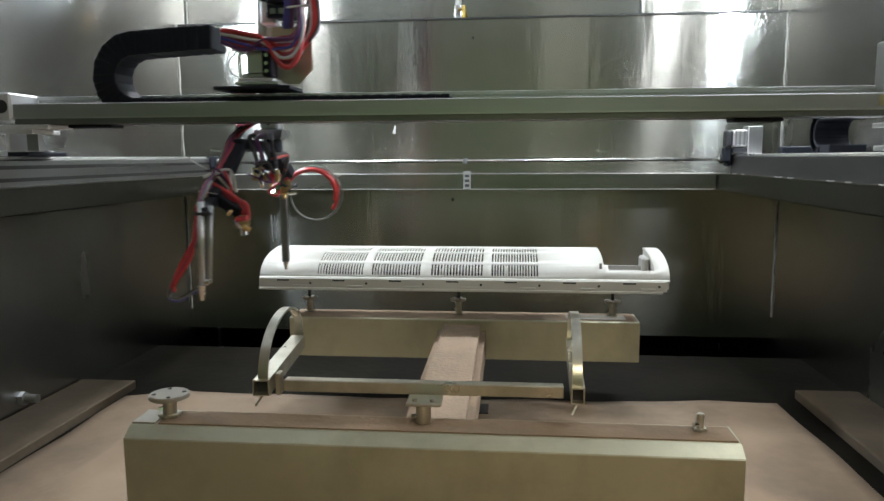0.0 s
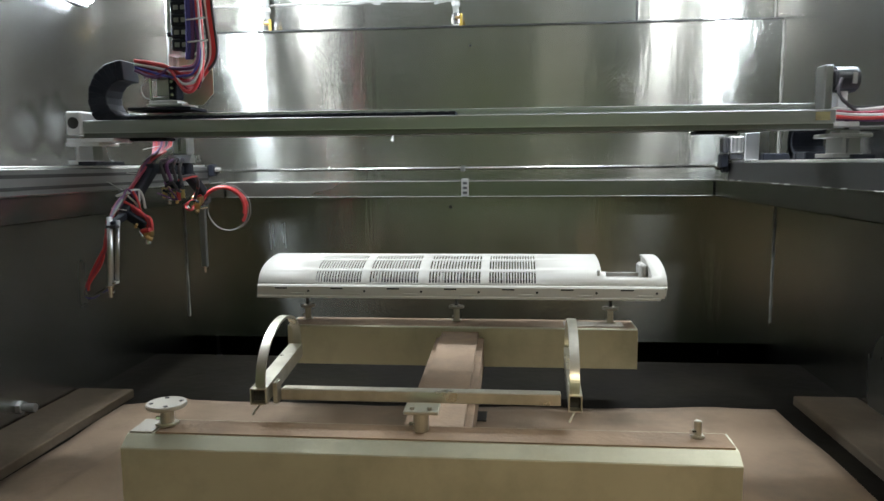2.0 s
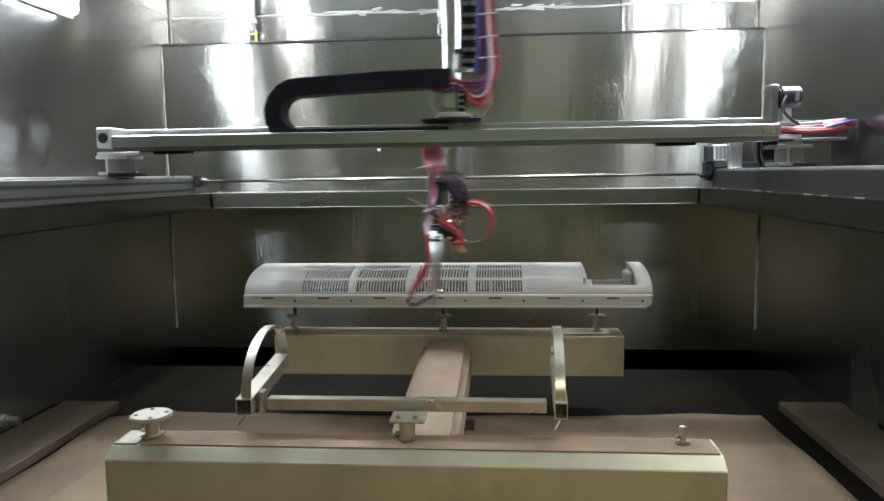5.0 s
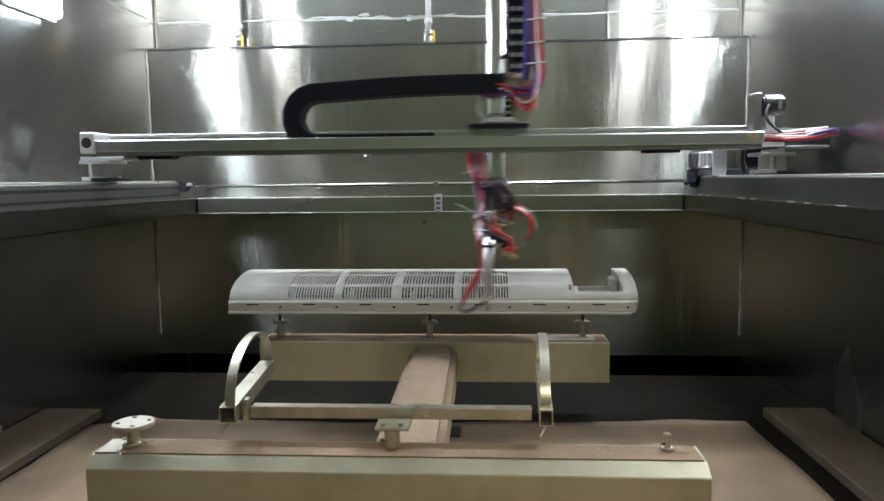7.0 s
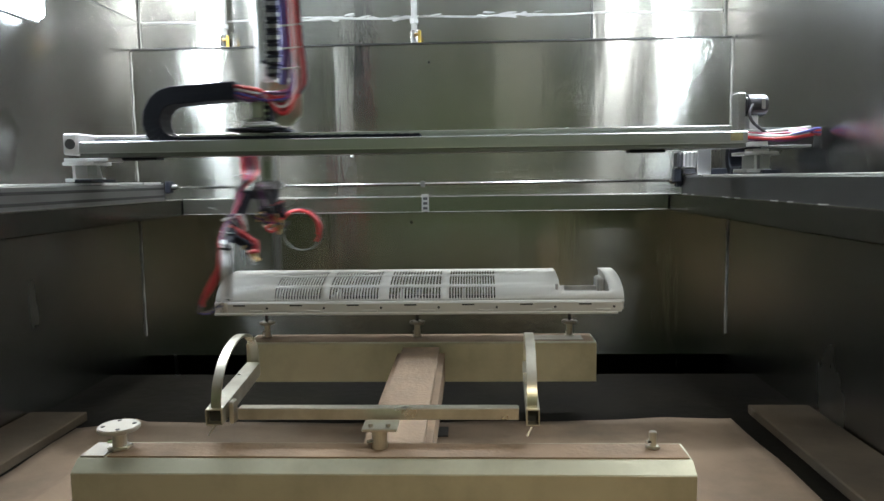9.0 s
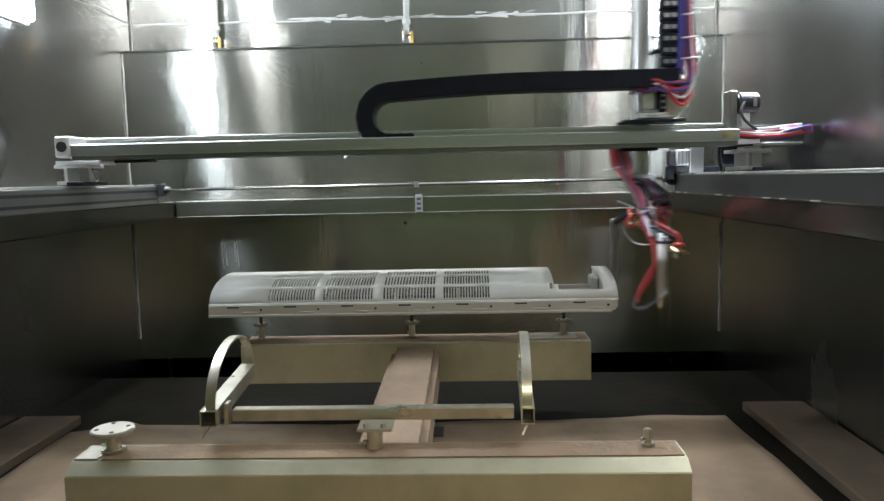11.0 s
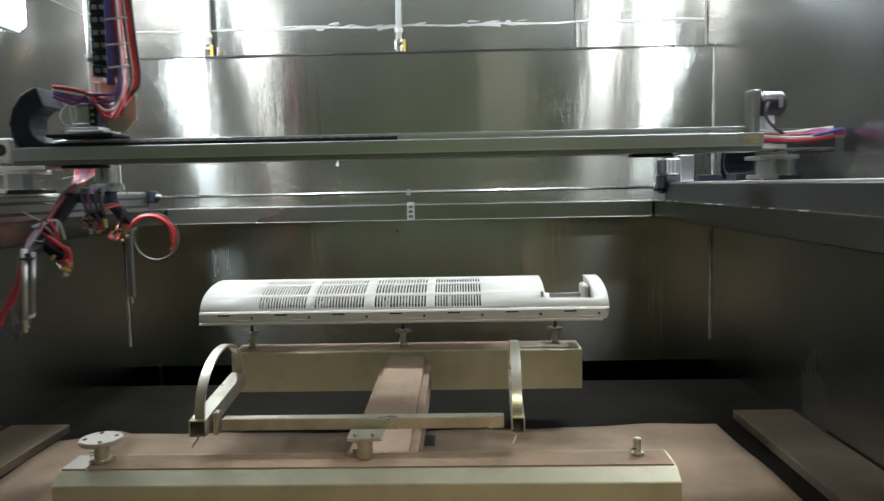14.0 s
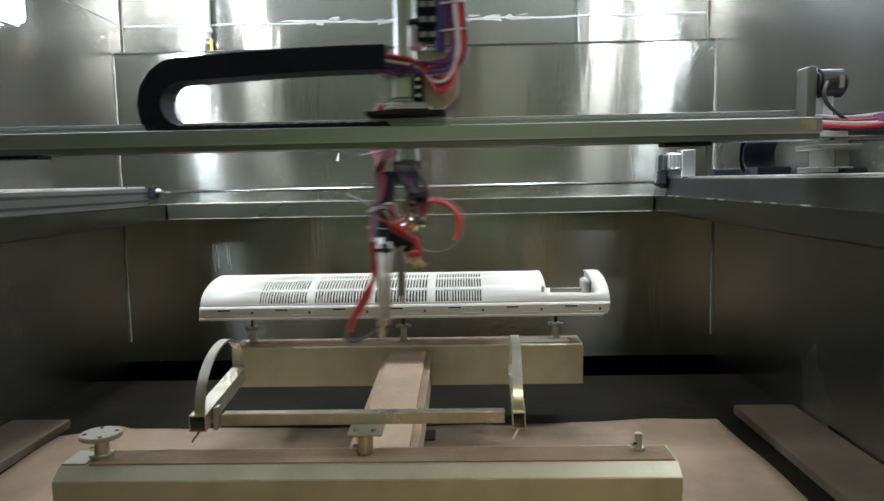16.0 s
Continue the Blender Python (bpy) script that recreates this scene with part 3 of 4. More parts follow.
# ---- the empty fixture frame on the front station ----
def fixture(name, at, label, group):
    ob = thing(name, label, "fixture frame", group, at=at)
    # cross bar, square tube
    part("cross_bar", box(-0.185, 0.166, 0.008, 0.023, -0.0075, 0.0075, 0.0012), TUBE_STEEL, ob)
    for sx, fx, bx, w in ((-1, -0.206, -0.226, 0.020), (1, 0.181, 0.192, 0.016)):
        y0, y1 = -0.016, 0.208
        bm = bmesh.new()
        t = 0.0015
        h = 0.010
        for xa, xb, za, zb in ((-w / 2, w / 2, h - t, h), (-w / 2, w / 2, -h, -h + t), (-w / 2, -w / 2 + t, -h + t, h - t), (w / 2 - t, w / 2, -h + t, h - t)):
            bm = box(xa, xb, 0, y1 - y0, za, zb, 0, bm)
        ang = math.atan2(-(bx - fx), y1 - y0)
        bm.transform(Matrix.Translation((fx, y0, 0.004)) @ Matrix.Rotation(ang, 4, "Z"))
        tube = part("side_tube", bm, TUBE_STEEL, ob, "open square side tube")
        core = box(-w / 2 + t, w / 2 - t, 0.012, y1 - y0 - 0.002, -h + t, h - t)
        core.transform(Matrix.Translation((fx, y0, 0.004)) @ Matrix.Rotation(ang, 4, "Z"))
        part("tube_core", core, INK, tube, "dark inside of the tube")
        # bowed flat bar over the tube
        own = bmesh.new()
        rings = []
        n = 64
        for k in range(n + 1):
            a = math.pi * k / n
            yy = 0.104 - 0.110 * math.cos(a)
            zz = 0.013 + 0.060 * math.sin(a) ** 0.9
            xx = fx + (bx - fx) * (yy / 0.215)
            nrm = Vector((0, -math.cos(a), math.sin(a)))
            rings.append([own.verts.new((xx + dx, yy + nrm.y * dn, zz + nrm.z * dn)) for dx, dn in ((-0.006, 0), (0.006, 0), (0.006, 0.003), (-0.006, 0.003))])
        for u, v in zip(rings, rings[1:]):
            for q in range(4):
                own.faces.new((u[q], u[(q + 1) % 4], v[(q + 1) % 4], v[q]))
        own.faces.new(rings[0][::-1])
        own.faces.new(rings[-1])
        bmesh.ops.recalc_face_normals(own, faces=own.faces)
        part("bowed_bar", own, TUBE_STEEL, ob, "bowed flat steel bar")
        if sx < 0:
            part("upright", box(fx - 0.003 - sx * 0.014, fx + 0.003 - sx * 0.014, 0.006, 0.022, -0.012, 0.016, 0.001), TUBE_STEEL, ob, "welded tab")
        part("hook", rod((fx, -0.010, -0.007), (fx - 0.007, -0.018, -0.018), 0.0014, n=6), TUBE_STEEL, ob, "bent wire end")
    return ob


FZ = 0.046
front_fix = fixture("fixture_frame", (0, 0.066, FZ), "empty galvanised tube frame with two bowed bars", "fixture frames")


# ---- the white cover panel on the rear station ----
PX0, PX1 = -0.397, 0.401
PY, PZ = 0.580, 0.0765


def panel():
    ob = thing("cover_panel", "white plastic air conditioner cover with slotted grilles and a notch", "cover panel", at=(0, PY, PZ))
    groups = [(-0.282, 0.094), (-0.173, 0.099), (-0.055, 0.103), (0.063, 0.092)]
    xs = {PX0, PX1, 0.280, 0.288, 0.374}
    slots = []
    for g, w in groups:
        n = 17
        p = w / n
        for k in range(n):
            a, b = g + k * p + p * 0.22, g + k * p + p * 0.78
            slots.append((a, b))
            xs |= {a, b}
    xs = sorted(xs)
    w1, w2, hh = 0.125, 0.095, 0.046
    angs = [0, 6, 13, 20, 27, 33, 38, 44, 50, 57, 63, 67, 75, 84, 92, 100]

    def prof(a):
        r = math.radians(a)
        return (0.006 + w1 - (w1 if a <= 90 else w2) * math.cos(r), 0.021 + hh * math.sin(r) ** 0.9)

    open_rows = ((6, 33), (38, 63), (67, 84))
    bm = bmesh.new()
    cols = [[bm.verts.new((x, *prof(a))) for a in angs] for x in xs]
    for i in range(len(xs) - 1):
        x0, x1 = xs[i], xs[i + 1]
        mid = (x0 + x1) / 2
        slot = any(a < mid < b for a, b in slots)
        for j in range(len(angs) - 1):
            am = (angs[j] + angs[j + 1]) / 2
            if slot and any(lo < am < hi for lo, hi in open_rows):
                continue
            if 0.280 < mid < 0.374 and 18 < am < 160:
                if not (mid < 0.288 and am < 35):
                    continue
            bm.faces.new((cols[i][j], cols[i + 1][j], cols[i + 1][j + 1], cols[i][j + 1]))
    bmesh.ops.delete(bm, geom=[v for v in bm.verts if not v.link_faces], context="VERTS")
    bmesh.ops.recalc_face_normals(bm, faces=bm.faces)
    shell = part("shell", bm, WHITE_ABS, ob, smooth=True)
    so = shell.modifiers.new("thick", "SOLIDIFY")
    so.thickness, so.offset = 0.003, -1
    # front lip below the fold
    part("front_lip", box(PX0 + 0.001, PX1 - 0.006, -0.004, 0.002, 0.0005, 0.0205, 0.001), WHITE_ABS, ob)
    part("lip_fold", box(PX0, PX1, -0.002, 0.008, 0.0185, 0.0225, 0.0012), WHITE_ABS, ob)
    part("bottom_flange", box(PX0 + 0.001, PX1 - 0.014, -0.008, 0.004, -0.0025, 0.002, 0.001), WHITE_ABS, ob)
    part("rear_fold", box(PX0 + 0.002, 0.279, 0.140, 0.150, 0.0605, 0.0635, 0.001), WHITE_ABS, ob)
    # dark snap slots and screw holes in the lip
    for k in range(7):
        sx = PX0 + 0.05 + k * 0.112
        part("snap_slot", box(sx - 0.012, sx + 0.012, -0.0052, -0.0035, 0.0150, 0.0178), INK, ob, "dark snap slot")
        part("screw_hole", rod((sx + 0.055, -0.0052, 0.011), (sx + 0.055, -0.0035, 0.011), 0.0025, n=8), INK, ob, "dark screw hole")
        part("rib", box(sx + 0.020, sx + 0.048, -0.0065, -0.0040, 0.0030, 0.0075, 0.0008), WHITE_ABS, ob)
    # closed ends and the notch walls
    def end(x0, x1, a0=0, a1=100, name="end_wall"):
        pts = [prof(a) for a in range(a0, a1 + 1, 6)]
        o = [(y, z - 0.0015) for y, z in pts] + [(pts[-1][0], 0.004), (pts[0][0], 0.004)]
        part(name, prism(o, x0, x1), WHITE_ABS, ob)
    end(PX0 + 0.001, PX0 + 0.004)
    end(PX1 - 0.004, PX1 - 0.001)
    end(0.3745, 0.3765, name="notch_wall")
    part("inner_plate", box(0.280, 0.374, 0.070, 0.074, 0.004, 0.040, 0.001), INNER_ABS, ob, "shaded inner plate")
    for k in range(3):
        part("inner_rail", box(0.281, 0.3735, 0.060 - k * 0.010, 0.0665 - k * 0.010, 0.028 - k * 0.008, 0.032 - k * 0.008, 0.001), INNER_ABS, ob, "inner stiffening rib")
    part("inner_lug", box(0.358, 0.372, 0.055, 0.100, 0.020, 0.058, 0.004), INNER_ABS, ob, "inner lug")
    part("clip", box(0.271, 0.2765, 0.016, 0.024, 0.036, 0.052, 0.001), INNER_ABS, ob, "small grey clip")
    for k in range(5):
        sx = -0.30 + k * 0.13
        part("inner_rib", box(sx, sx + 0.004, 0.020, 0.118, 0.002, 0.030, 0.001), INNER_ABS, ob)
    return ob


panel()
rear_fix = thing("panel_carrier", "dark steel carrier rails inside the raised cover", "carrier rail", at=(0, 0.700, ZB + 0.0346))
part("rail", box(-0.345, 0.345, -0.006, 0.006, 0.046, 0.056, 0.001), RAIL_DARK, rear_fix)
for bx in (-0.330, -0.008, 0.312):
    part("pin", rod((bx, 0, 0.0005), (bx, 0, 0.050), 0.0035, n=10), RAIL_DARK, rear_fix, "thin dark pin")
    part("cross_piece", box(bx - 0.005, bx + 0.005, -0.104, 0.096, 0.0455, 0.0535, 0.001), RAIL_DARK, rear_fix)


# ---- the moving gantry ----
bridge = thing("gantry_beam", "long aluminium gantry beam carried on the two side rails", "gantry beam")
part("beam", box(-0.697, 0.656, -0.0420, -0.0365, 0.3970, 0.4205, 0.0015), BEAM_ALU, bridge)
# beam floor and lip are coloured darker to paint the shade underneath
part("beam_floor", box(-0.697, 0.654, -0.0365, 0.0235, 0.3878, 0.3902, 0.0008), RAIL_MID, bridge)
part("beam_back", box(-0.697, 0.654, 0.0235, 0.0265, 0.3878, 0.4350, 0.0008), BEAM_ALU, bridge)
part("beam_shade_lip", box(-0.697, 0.654, -0.0390, -0.0367, 0.3876, 0.3968, 0.0006), RAIL_MID, bridge, "lower beam lip, coloured dark for the shade underneath")
part("top_rail", box(-0.698, 0.652, 0.0215, 0.0234, 0.4300, 0.4362, 0.0006), ALU, bridge, "bright linear guide rail")
part("lower_edge", box(-0.698, 0.652, -0.0430, -0.0410, 0.3964, 0.3990), ALU, bridge, "bright lower edge")
part("yellow_film", box(0.622, 0.646, -0.0426, -0.0421, 0.402, 0.4165), YELLOW_TAPE, bridge, "patch of yellow film")
cap = part("end_block", box(-0.728, -0.6975, -0.046, 0.030, 0.394, 0.438, 0.003), ALU_WHITE, bridge, "white end block")
part("bore", rod((-0.7125, -0.0475, 0.416), (-0.7125, -0.0455, 0.416), 0.0108, n=24), INK, cap, "dark round bore")
part("arm_plate", box(-0.728, -0.635, -0.046, 0.02, 0.3795, 0.3872, 0.001), ALU_WHITE, bridge, "white support plate")
part("motor_tray", box(-0.62, -0.545, -0.018, 0.018, 0.3822, 0.3876, 0.001), BLACK, bridge, "black sensor bar")
part("motor_tray", box(0.430, 0.502, -0.018, 0.018, 0.3822, 0.3876, 0.001), BLACK, bridge, "black sensor bar")


def slider(x, e):
    p = part("slider", box(x - 0.034, x + 0.034, -0.036, 0.036, 0.373, 0.380, 0.001), ALU_WHITE if e < 0 else ALU_DULL, bridge)
    part("web", box(x - 0.014, x - 0.008, -0.034, 0.030, 0.346, 0.373), ALU_WHITE if e < 0 else ALU_DULL, p)
    part("web", box(x + 0.006, x + 0.026, -0.012, 0.030, 0.346, 0.373), ALU_DULL, p)
    part("foot_plate", box(x - 0.030, x + 0.020, -0.036, 0.036, 0.3385, 0.346, 0.001), ALU_WHITE if e < 0 else ALU_DULL, p)
    part("carriage_block", box(x - 0.002, x + 0.034, -0.05, 0.05, 0.3365, 0.344, 0.001), BLACK, p)
    part("spacer", box(x - 0.012, x + 0.020, -0.020, 0.020, 0.380, 0.3865), ALU_DULL, p)
    return p


slider(-0.704, -1)
slider(0.686, 1)
part("support_plate", box(0.610, 0.700, -0.030, 0.026, 0.3915, 0.4000, 0.001), ALU_WHITE, bridge, "white support plate")
# drive motor at the end of the beam
part("motor_bracket", box(0.672, 0.690, -0.004, 0.024, 0.402, 0.456, 0.002), ALU_WHITE, bridge, "white motor bracket")
mot = part("motor", rod((0.664, 0.004, 0.474), (0.706, 0.004, 0.474), 0.022, n=24, bevel=0.004), MOTOR, bridge, "black drive motor")
part("motor_label", box(0.690, 0.697, -0.0200, -0.0175, 0.465, 0.484), STICKER, mot, "small white label")
part("gear_head", box(0.647, 0.662, -0.010, 0.028, 0.402, 0.499, 0.002), ALU_DULL, bridge)
part("motor_cable", hose([(0.672, -0.020, 0.474), (0.662, -0.030, 0.455), (0.670, -0.032, 0.436), (0.700, -0.026, 0.415)], 0.003), HOSE_DARK, bridge, "black cable")
for k, (mm, dz, dy) in enumerate(((HOSE_CLEAR, 0.424, -0.010), (HOSE_PINK, 0.418, -0.020), (HOSE_RED, 0.409, -0.026), (HOSE_CLEAR, 0.414, -0.024), (HOSE_VIOLET, 0.407, -0.014), (HOSE_BLUE, 0.421, 0.004))):
    part("hose", hose([(0.66, dy, dz), (0.70, dy - 0.012, dz - 0.004), (0.75, dy - 0.010, dz - 0.001 * k), (0.790, dy, dz + 0.004)], 0.0032, n=7), mm, bridge)
for k, mm in enumerate((HOSE_BLUE, HOSE_RED, HOSE_BLUE, HOSE_PINK)):
    part("hose", hose([(0.740, -0.034 + 0.004 * k, 0.412 + 0.003 * k), (0.768, -0.036 + 0.004 * k, 0.418 + 0.002 * k), (0.798, -0.030, 0.424 - 0.004 * k), (0.808, -0.010, 0.420)], 0.0032, n=7), mm, bridge)
part("cable_tray", box(0.705, 0.790, -0.020, 0.020, 0.388, 0.393, 0.001), ALU_DULL, bridge)
part("tray_edge", box(0.700, 0.812, 0.020, 0.024, 0.386, 0.430, 0.001), RAIL_DARK, bridge)

# carriage on the beam (its own x = 0 is the middle of its plate)
car = thing("carriage", "aluminium carriage with hoses riding on the gantry beam", "carriage")
part("slide_plate", box(-0.066, 0.055, -0.046, 0.026, 0.4372, 0.4428, 0.001), BLACK, car, "black slide plate")
part("base_plate", box(-0.036, 0.034, -0.036, 0.034, 0.4450, 0.4500, 0.001), ALU, car)
part("base_step", box(-0.032, 0.024, -0.032, 0.034, 0.4500, 0.4560, 0.001), ALU_WHITE, car)
part("clamp_block", box(-0.027, 0.010, -0.026, 0.030, 0.4560, 0.4640, 0.002), ALU_DULL, car)
part("guide_block", box(-0.024, 0.004, -0.016, 0.004, 0.464, 0.498, 0.002), ALU, car)
part("side_rod", rod((-0.030, -0.026, 0.456), (-0.030, -0.026, 0.500), 0.003), CHROME, car, "bright guide rod")
part("black_block", box(0.006, 0.022, -0.030, 0.0, 0.458, 0.500, 0.002), BLACK, car)
for k in range(3):
    part("screw", rod((0.014, -0.0325, 0.466 + 0.012 * k), (0.014, -0.0300, 0.466 + 0.012 * k), 0.003, n=8), CHROME, car)
guard = prism([(0.000, 0.450), (0.003, 0.450), (0.003, 0.540), (0.000, 0.540)], 0.010, 0.075)
bmesh.ops.bevel(guard, geom=[e for e in guard.edges if abs(e.verts[0].co.x - 0.075) < 1e-4 and abs(e.verts[1].co.x - 0.075) < 1e-4 and abs(e.verts[0].co.y - e.verts[1].co.y) > 1e-3],
                offset=0.022, segments=1, affect="EDGES")
guard.transform(Matrix.Translation((0, 0.012, 0)))
part("guard_plate", guard, STEEL_BOX, car, "olive grey guard plate")
part("chain_clamp", box(-0.044, 0.004, -0.024, 0.020, 0.498, 0.503, 0.001), ALU_DULL, car)
part("servo", box(0.000, 0.024, -0.012, 0.020, 0.540, 0.575, 0.003), ALU_WHITE, car, "pale servo housing")
part("servo_cap", box(-0.001, 0.025, -0.013, 0.021, 0.575, 0.584, 0.003), BLACK, car)
part("thin_wire", hose([(-0.034, -0.020, 0.500), (-0.048, -0.026, 0.482), (-0.044, -0.026, 0.464), (-0.030, -0.024, 0.458)], 0.0009, n=5), HOSE_CLEAR, car)
# hoses from the flat cable chain over to the upright one
rnd = random.Random(11)
cols = (HOSE_RED, HOSE_RED, HOSE_PINK, HOSE_RED, HOSE_CLEAR, HOSE_PINK, HOSE_RED, HOSE_CLEAR, HOSE_BLUE, HOSE_RED, HOSE_PINK, HOSE_CLEAR, HOSE_VIOLET, HOSE_PINK)
for k, mm in enumerate(cols):
    j = lambda s: rnd.uniform(-s, s)
    low = 0.468 + 0.0033 * k
    yy = -0.030 + 0.004 * (k % 4)
    part("hose", hose([(-0.058, yy + 0.004, 0.530 - 0.0015 * k), (-0.018, yy, 0.524 - 0.002 * k + j(0.002)), (0.014, yy - 0.008, 0.512 + j(0.004) - 0.006 * (k % 3)), (0.040 + j(0.003), yy - 0.010, low + 0.004),
                       (0.062 + j(0.004), yy - 0.006, low + 0.010), (0.070 + j(0.003), yy, low + 0.045), (0.066 + j(0.004), yy + 0.004, 0.60 + j(0.01)), (0.062 + j(0.006), yy, 0.80)], 0.0026 if k % 3 else 0.0034, n=7), mm, car)
for k, mm in enumerate((HOSE_DARK, HOSE_CLEAR, HOSE_RED, HOSE_RED, HOSE_DARK)):
    x1 = 0.062 + 0.004 * k
    part("hose", hose([(0.050, 0.0, 0.480 + 0.004 * k), (x1, -0.006, 0.500 + 0.004 * k), (x1 + 0.012, 0.002, 0.545), (x1 + 0.006, 0.004, 0.62), (x1 - 0.006, 0.0, 0.80)], 0.0030, n=7), mm, car)
for zz in (0.56, 0.60, 0.645):
    part("cable_tie", rod((0.050, -0.034, zz), (0.086, -0.028, zz + 0.004), 0.0018, n=6), HOSE_CLEAR, car, "white cable tie")

# upright cable chain, riding with the carriage
upc = thing("upright_cable_chain", "black plastic cable chain standing upright over the carriage", "cable chain")
for k in range(18):
    zz = 0.548 + k * 0.0225
    lk = part("link", box(0.012, 0.056, -0.020, 0.010, zz, zz + 0.0205, 0.002), BLACK, upc)
    for q in range(2):
        part("opening", box(0.019 + q * 0.014, 0.028 + q * 0.014, -0.0212, -0.0198, zz + 0.006, zz + 0.014), ALU_DULL, lk, "pale gap showing the tubes")
for k in range(3):
    part("hose", hose([(0.044 + 0.005 * k, -0.026, 0.53), (0.048 + 0.005 * k, -0.027, 0.62), (0.045 + 0.006 * k, -0.026, 0.95)], 0.0036, n=7), HOSE_BLUE if k < 2 else HOSE_VIOLET, upc)
part("top_anchor", box(0.010, 0.058, -0.022, 0.014, 0.953, 0.965, 0.001), ALU_DULL, upc)

# lifting column with the spray head; its origin follows carriage and lift
head = thing("spray_head", "aluminium column with two spray guns and tangled red hoses", "spray head")
part("column", box(-0.034, -0.002, 0.028, 0.060, 0.334, 1.02, 0.003), ALU, head, "bright aluminium column")
part("column_groove", box(-0.021, -0.015, 0.0265, 0.0285, 0.338, 1.015), ALU_DULL, head)
bm = prism([(0.016, 0.318), (0.070, 0.318), (0.062, 0.334), (0.026, 0.334)], -0.042, 0.006)
part("foot_bracket", bm, ALU_DULL, head, "flared foot bracket")
part("wrist", rod((-0.018, 0.044, 0.318), (-0.018, 0.044, 0.296), 0.017, n=20, bevel=0.002), BLACK, head)


def limb(p, q, w, h, material, name="arm", label=""):
    p, q = Vector(p), Vector(q)
    d = q - p
    bm = box(-w / 2, w / 2, -h / 2, h / 2, -0.008, d.length + 0.008, min(w, h) * 0.2, segs=2)
    bm.transform(Matrix.Translation(p) @ d.to_track_quat("Z", "Y").to_matrix().to_4x4())
    return part(name, bm, material, head, label)


limb((-0.018, 0.044, 0.304), (-0.040, -0.044, 0.308), 0.020, 0.018, BLACK, label="black arm")
limb((-0.040, -0.044, 0.306), (-0.042, -0.142, 0.232), 0.018, 0.016, BLACK, label="black arm")
limb((-0.042, -0.142, 0.230), (-0.008, -0.150, 0.212), 0.014, 0.016, BLACK, label="black arm")
limb((-0.018, 0.044, 0.304), (-0.010, 0.098, 0.262), 0.020, 0.018, BLACK, label="black arm")
# front gun: two bright tubes and a nozzle block
part("gun_tube", rod((-0.041, -0.196, 0.228), (-0.041, -0.206, 0.100), 0.0046, n=14), ALU, head, "bright gun tube", smooth=True)
part("gun_tube", rod((-0.030, -0.190, 0.222), (-0.033, -0.200, 0.116), 0.0038, n=12), ALU_DULL, head, "grey gun tube", smooth=True)
part("gun_clamp", box(-0.048, -0.027, -0.202, -0.186, 0.208, 0.215, 0.002), MOTOR, head)
limb((-0.042, -0.142, 0.228), (-0.038, -0.192, 0.216), 0.012, 0.012, BLACK, label="black arm")
part("nozzle", rod((-0.041, -0.206, 0.112), (-0.041, -0.207, 0.092), 0.0058, n=14, r2=0.0035), CHROME, head, "bright nozzle")
part("nozzle_block", box(-0.036, -0.028, -0.213, -0.199, 0.114, 0.122, 0.002), CHROME, head)
# small fitting on the short arm
part("valve_body", box(-0.010, 0.008, -0.158, -0.140, 0.188, 0.206, 0.003), BRASS, head, "brass valve body")
part("fitting", rod((0.000, -0.150, 0.190), (0.002, -0.152, 0.176), 0.0052, n=10), CHROME, head)
part("fitting", rod((-0.006, -0.158, 0.200), (0.012, -0.164, 0.203), 0.004, n=10), HOSE_RED, head)
part("fitting", rod((-0.042, -0.10, 0.262), (-0.062, -0.10, 0.262), 0.004, n=10), CHROME, head)
part("fitting", rod((-0.044, -0.135, 0.236), (-0.064, -0.137, 0.234), 0.0045, n=10), CHROME, head)
# brass cluster under the column
for k in range(5):
    bx = -0.018 + 0.009 * k
    part("fitting", rod((bx, -0.046 + 0.004 * (k % 2), 0.272 - 0.004 * (k % 3)), (bx + 0.001, -0.046, 0.252 - 0.005 * (k % 2)), 0.0042, n=8), (BRASS, CHROME, BRASS, HOSE_RED, BRASS)[k], head)
part("manifold", box(-0.016, 0.018, -0.050, -0.036, 0.270, 0.284, 0.003), BLACK, head)
# rear gun with its ring of hose
part("valve_body", box(-0.030, -0.008, 0.090, 0.108, 0.222, 0.250, 0.003), BRASS, head, "brass valve body")
part("fitting", rod((-0.020, 0.086, 0.236), (-0.020, 0.070, 0.236), 0.005, n=10), CHROME, head)
part("fitting", rod((-0.010, 0.094, 0.226), (0.006, 0.094, 0.228), 0.0045, n=10), CHROME, head)
part("rear_bar", box(-0.053, -0.039, 0.176, 0.186, 0.088, 0.232, 0.002), RAIL_MID, head, "grey rear gun bar")
limb((-0.012, 0.10, 0.258), (-0.044, 0.178, 0.226), 0.012, 0.012, BLACK, label="black arm")
part("nozzle", rod((-0.046, 0.181, 0.090), (-0.046, 0.181, 0.074), 0.005, n=12, r2=0.003), CHROME, head, "bright nozzle")


def ring(r, cx, cz, a0, a1, y0, y1, rad, material, label=""):
    n = 22
    pts = []
    for k in range(n + 1):
        a = math.radians(a0 + (a1 - a0) * k / n)
        pts.append((cx + r * math.cos(a), y0 + (y1 - y0) * k / n, cz + r * 0.96 * math.sin(a)))
    part("hose", hose(pts, rad, per=2, n=8), material, head, label)


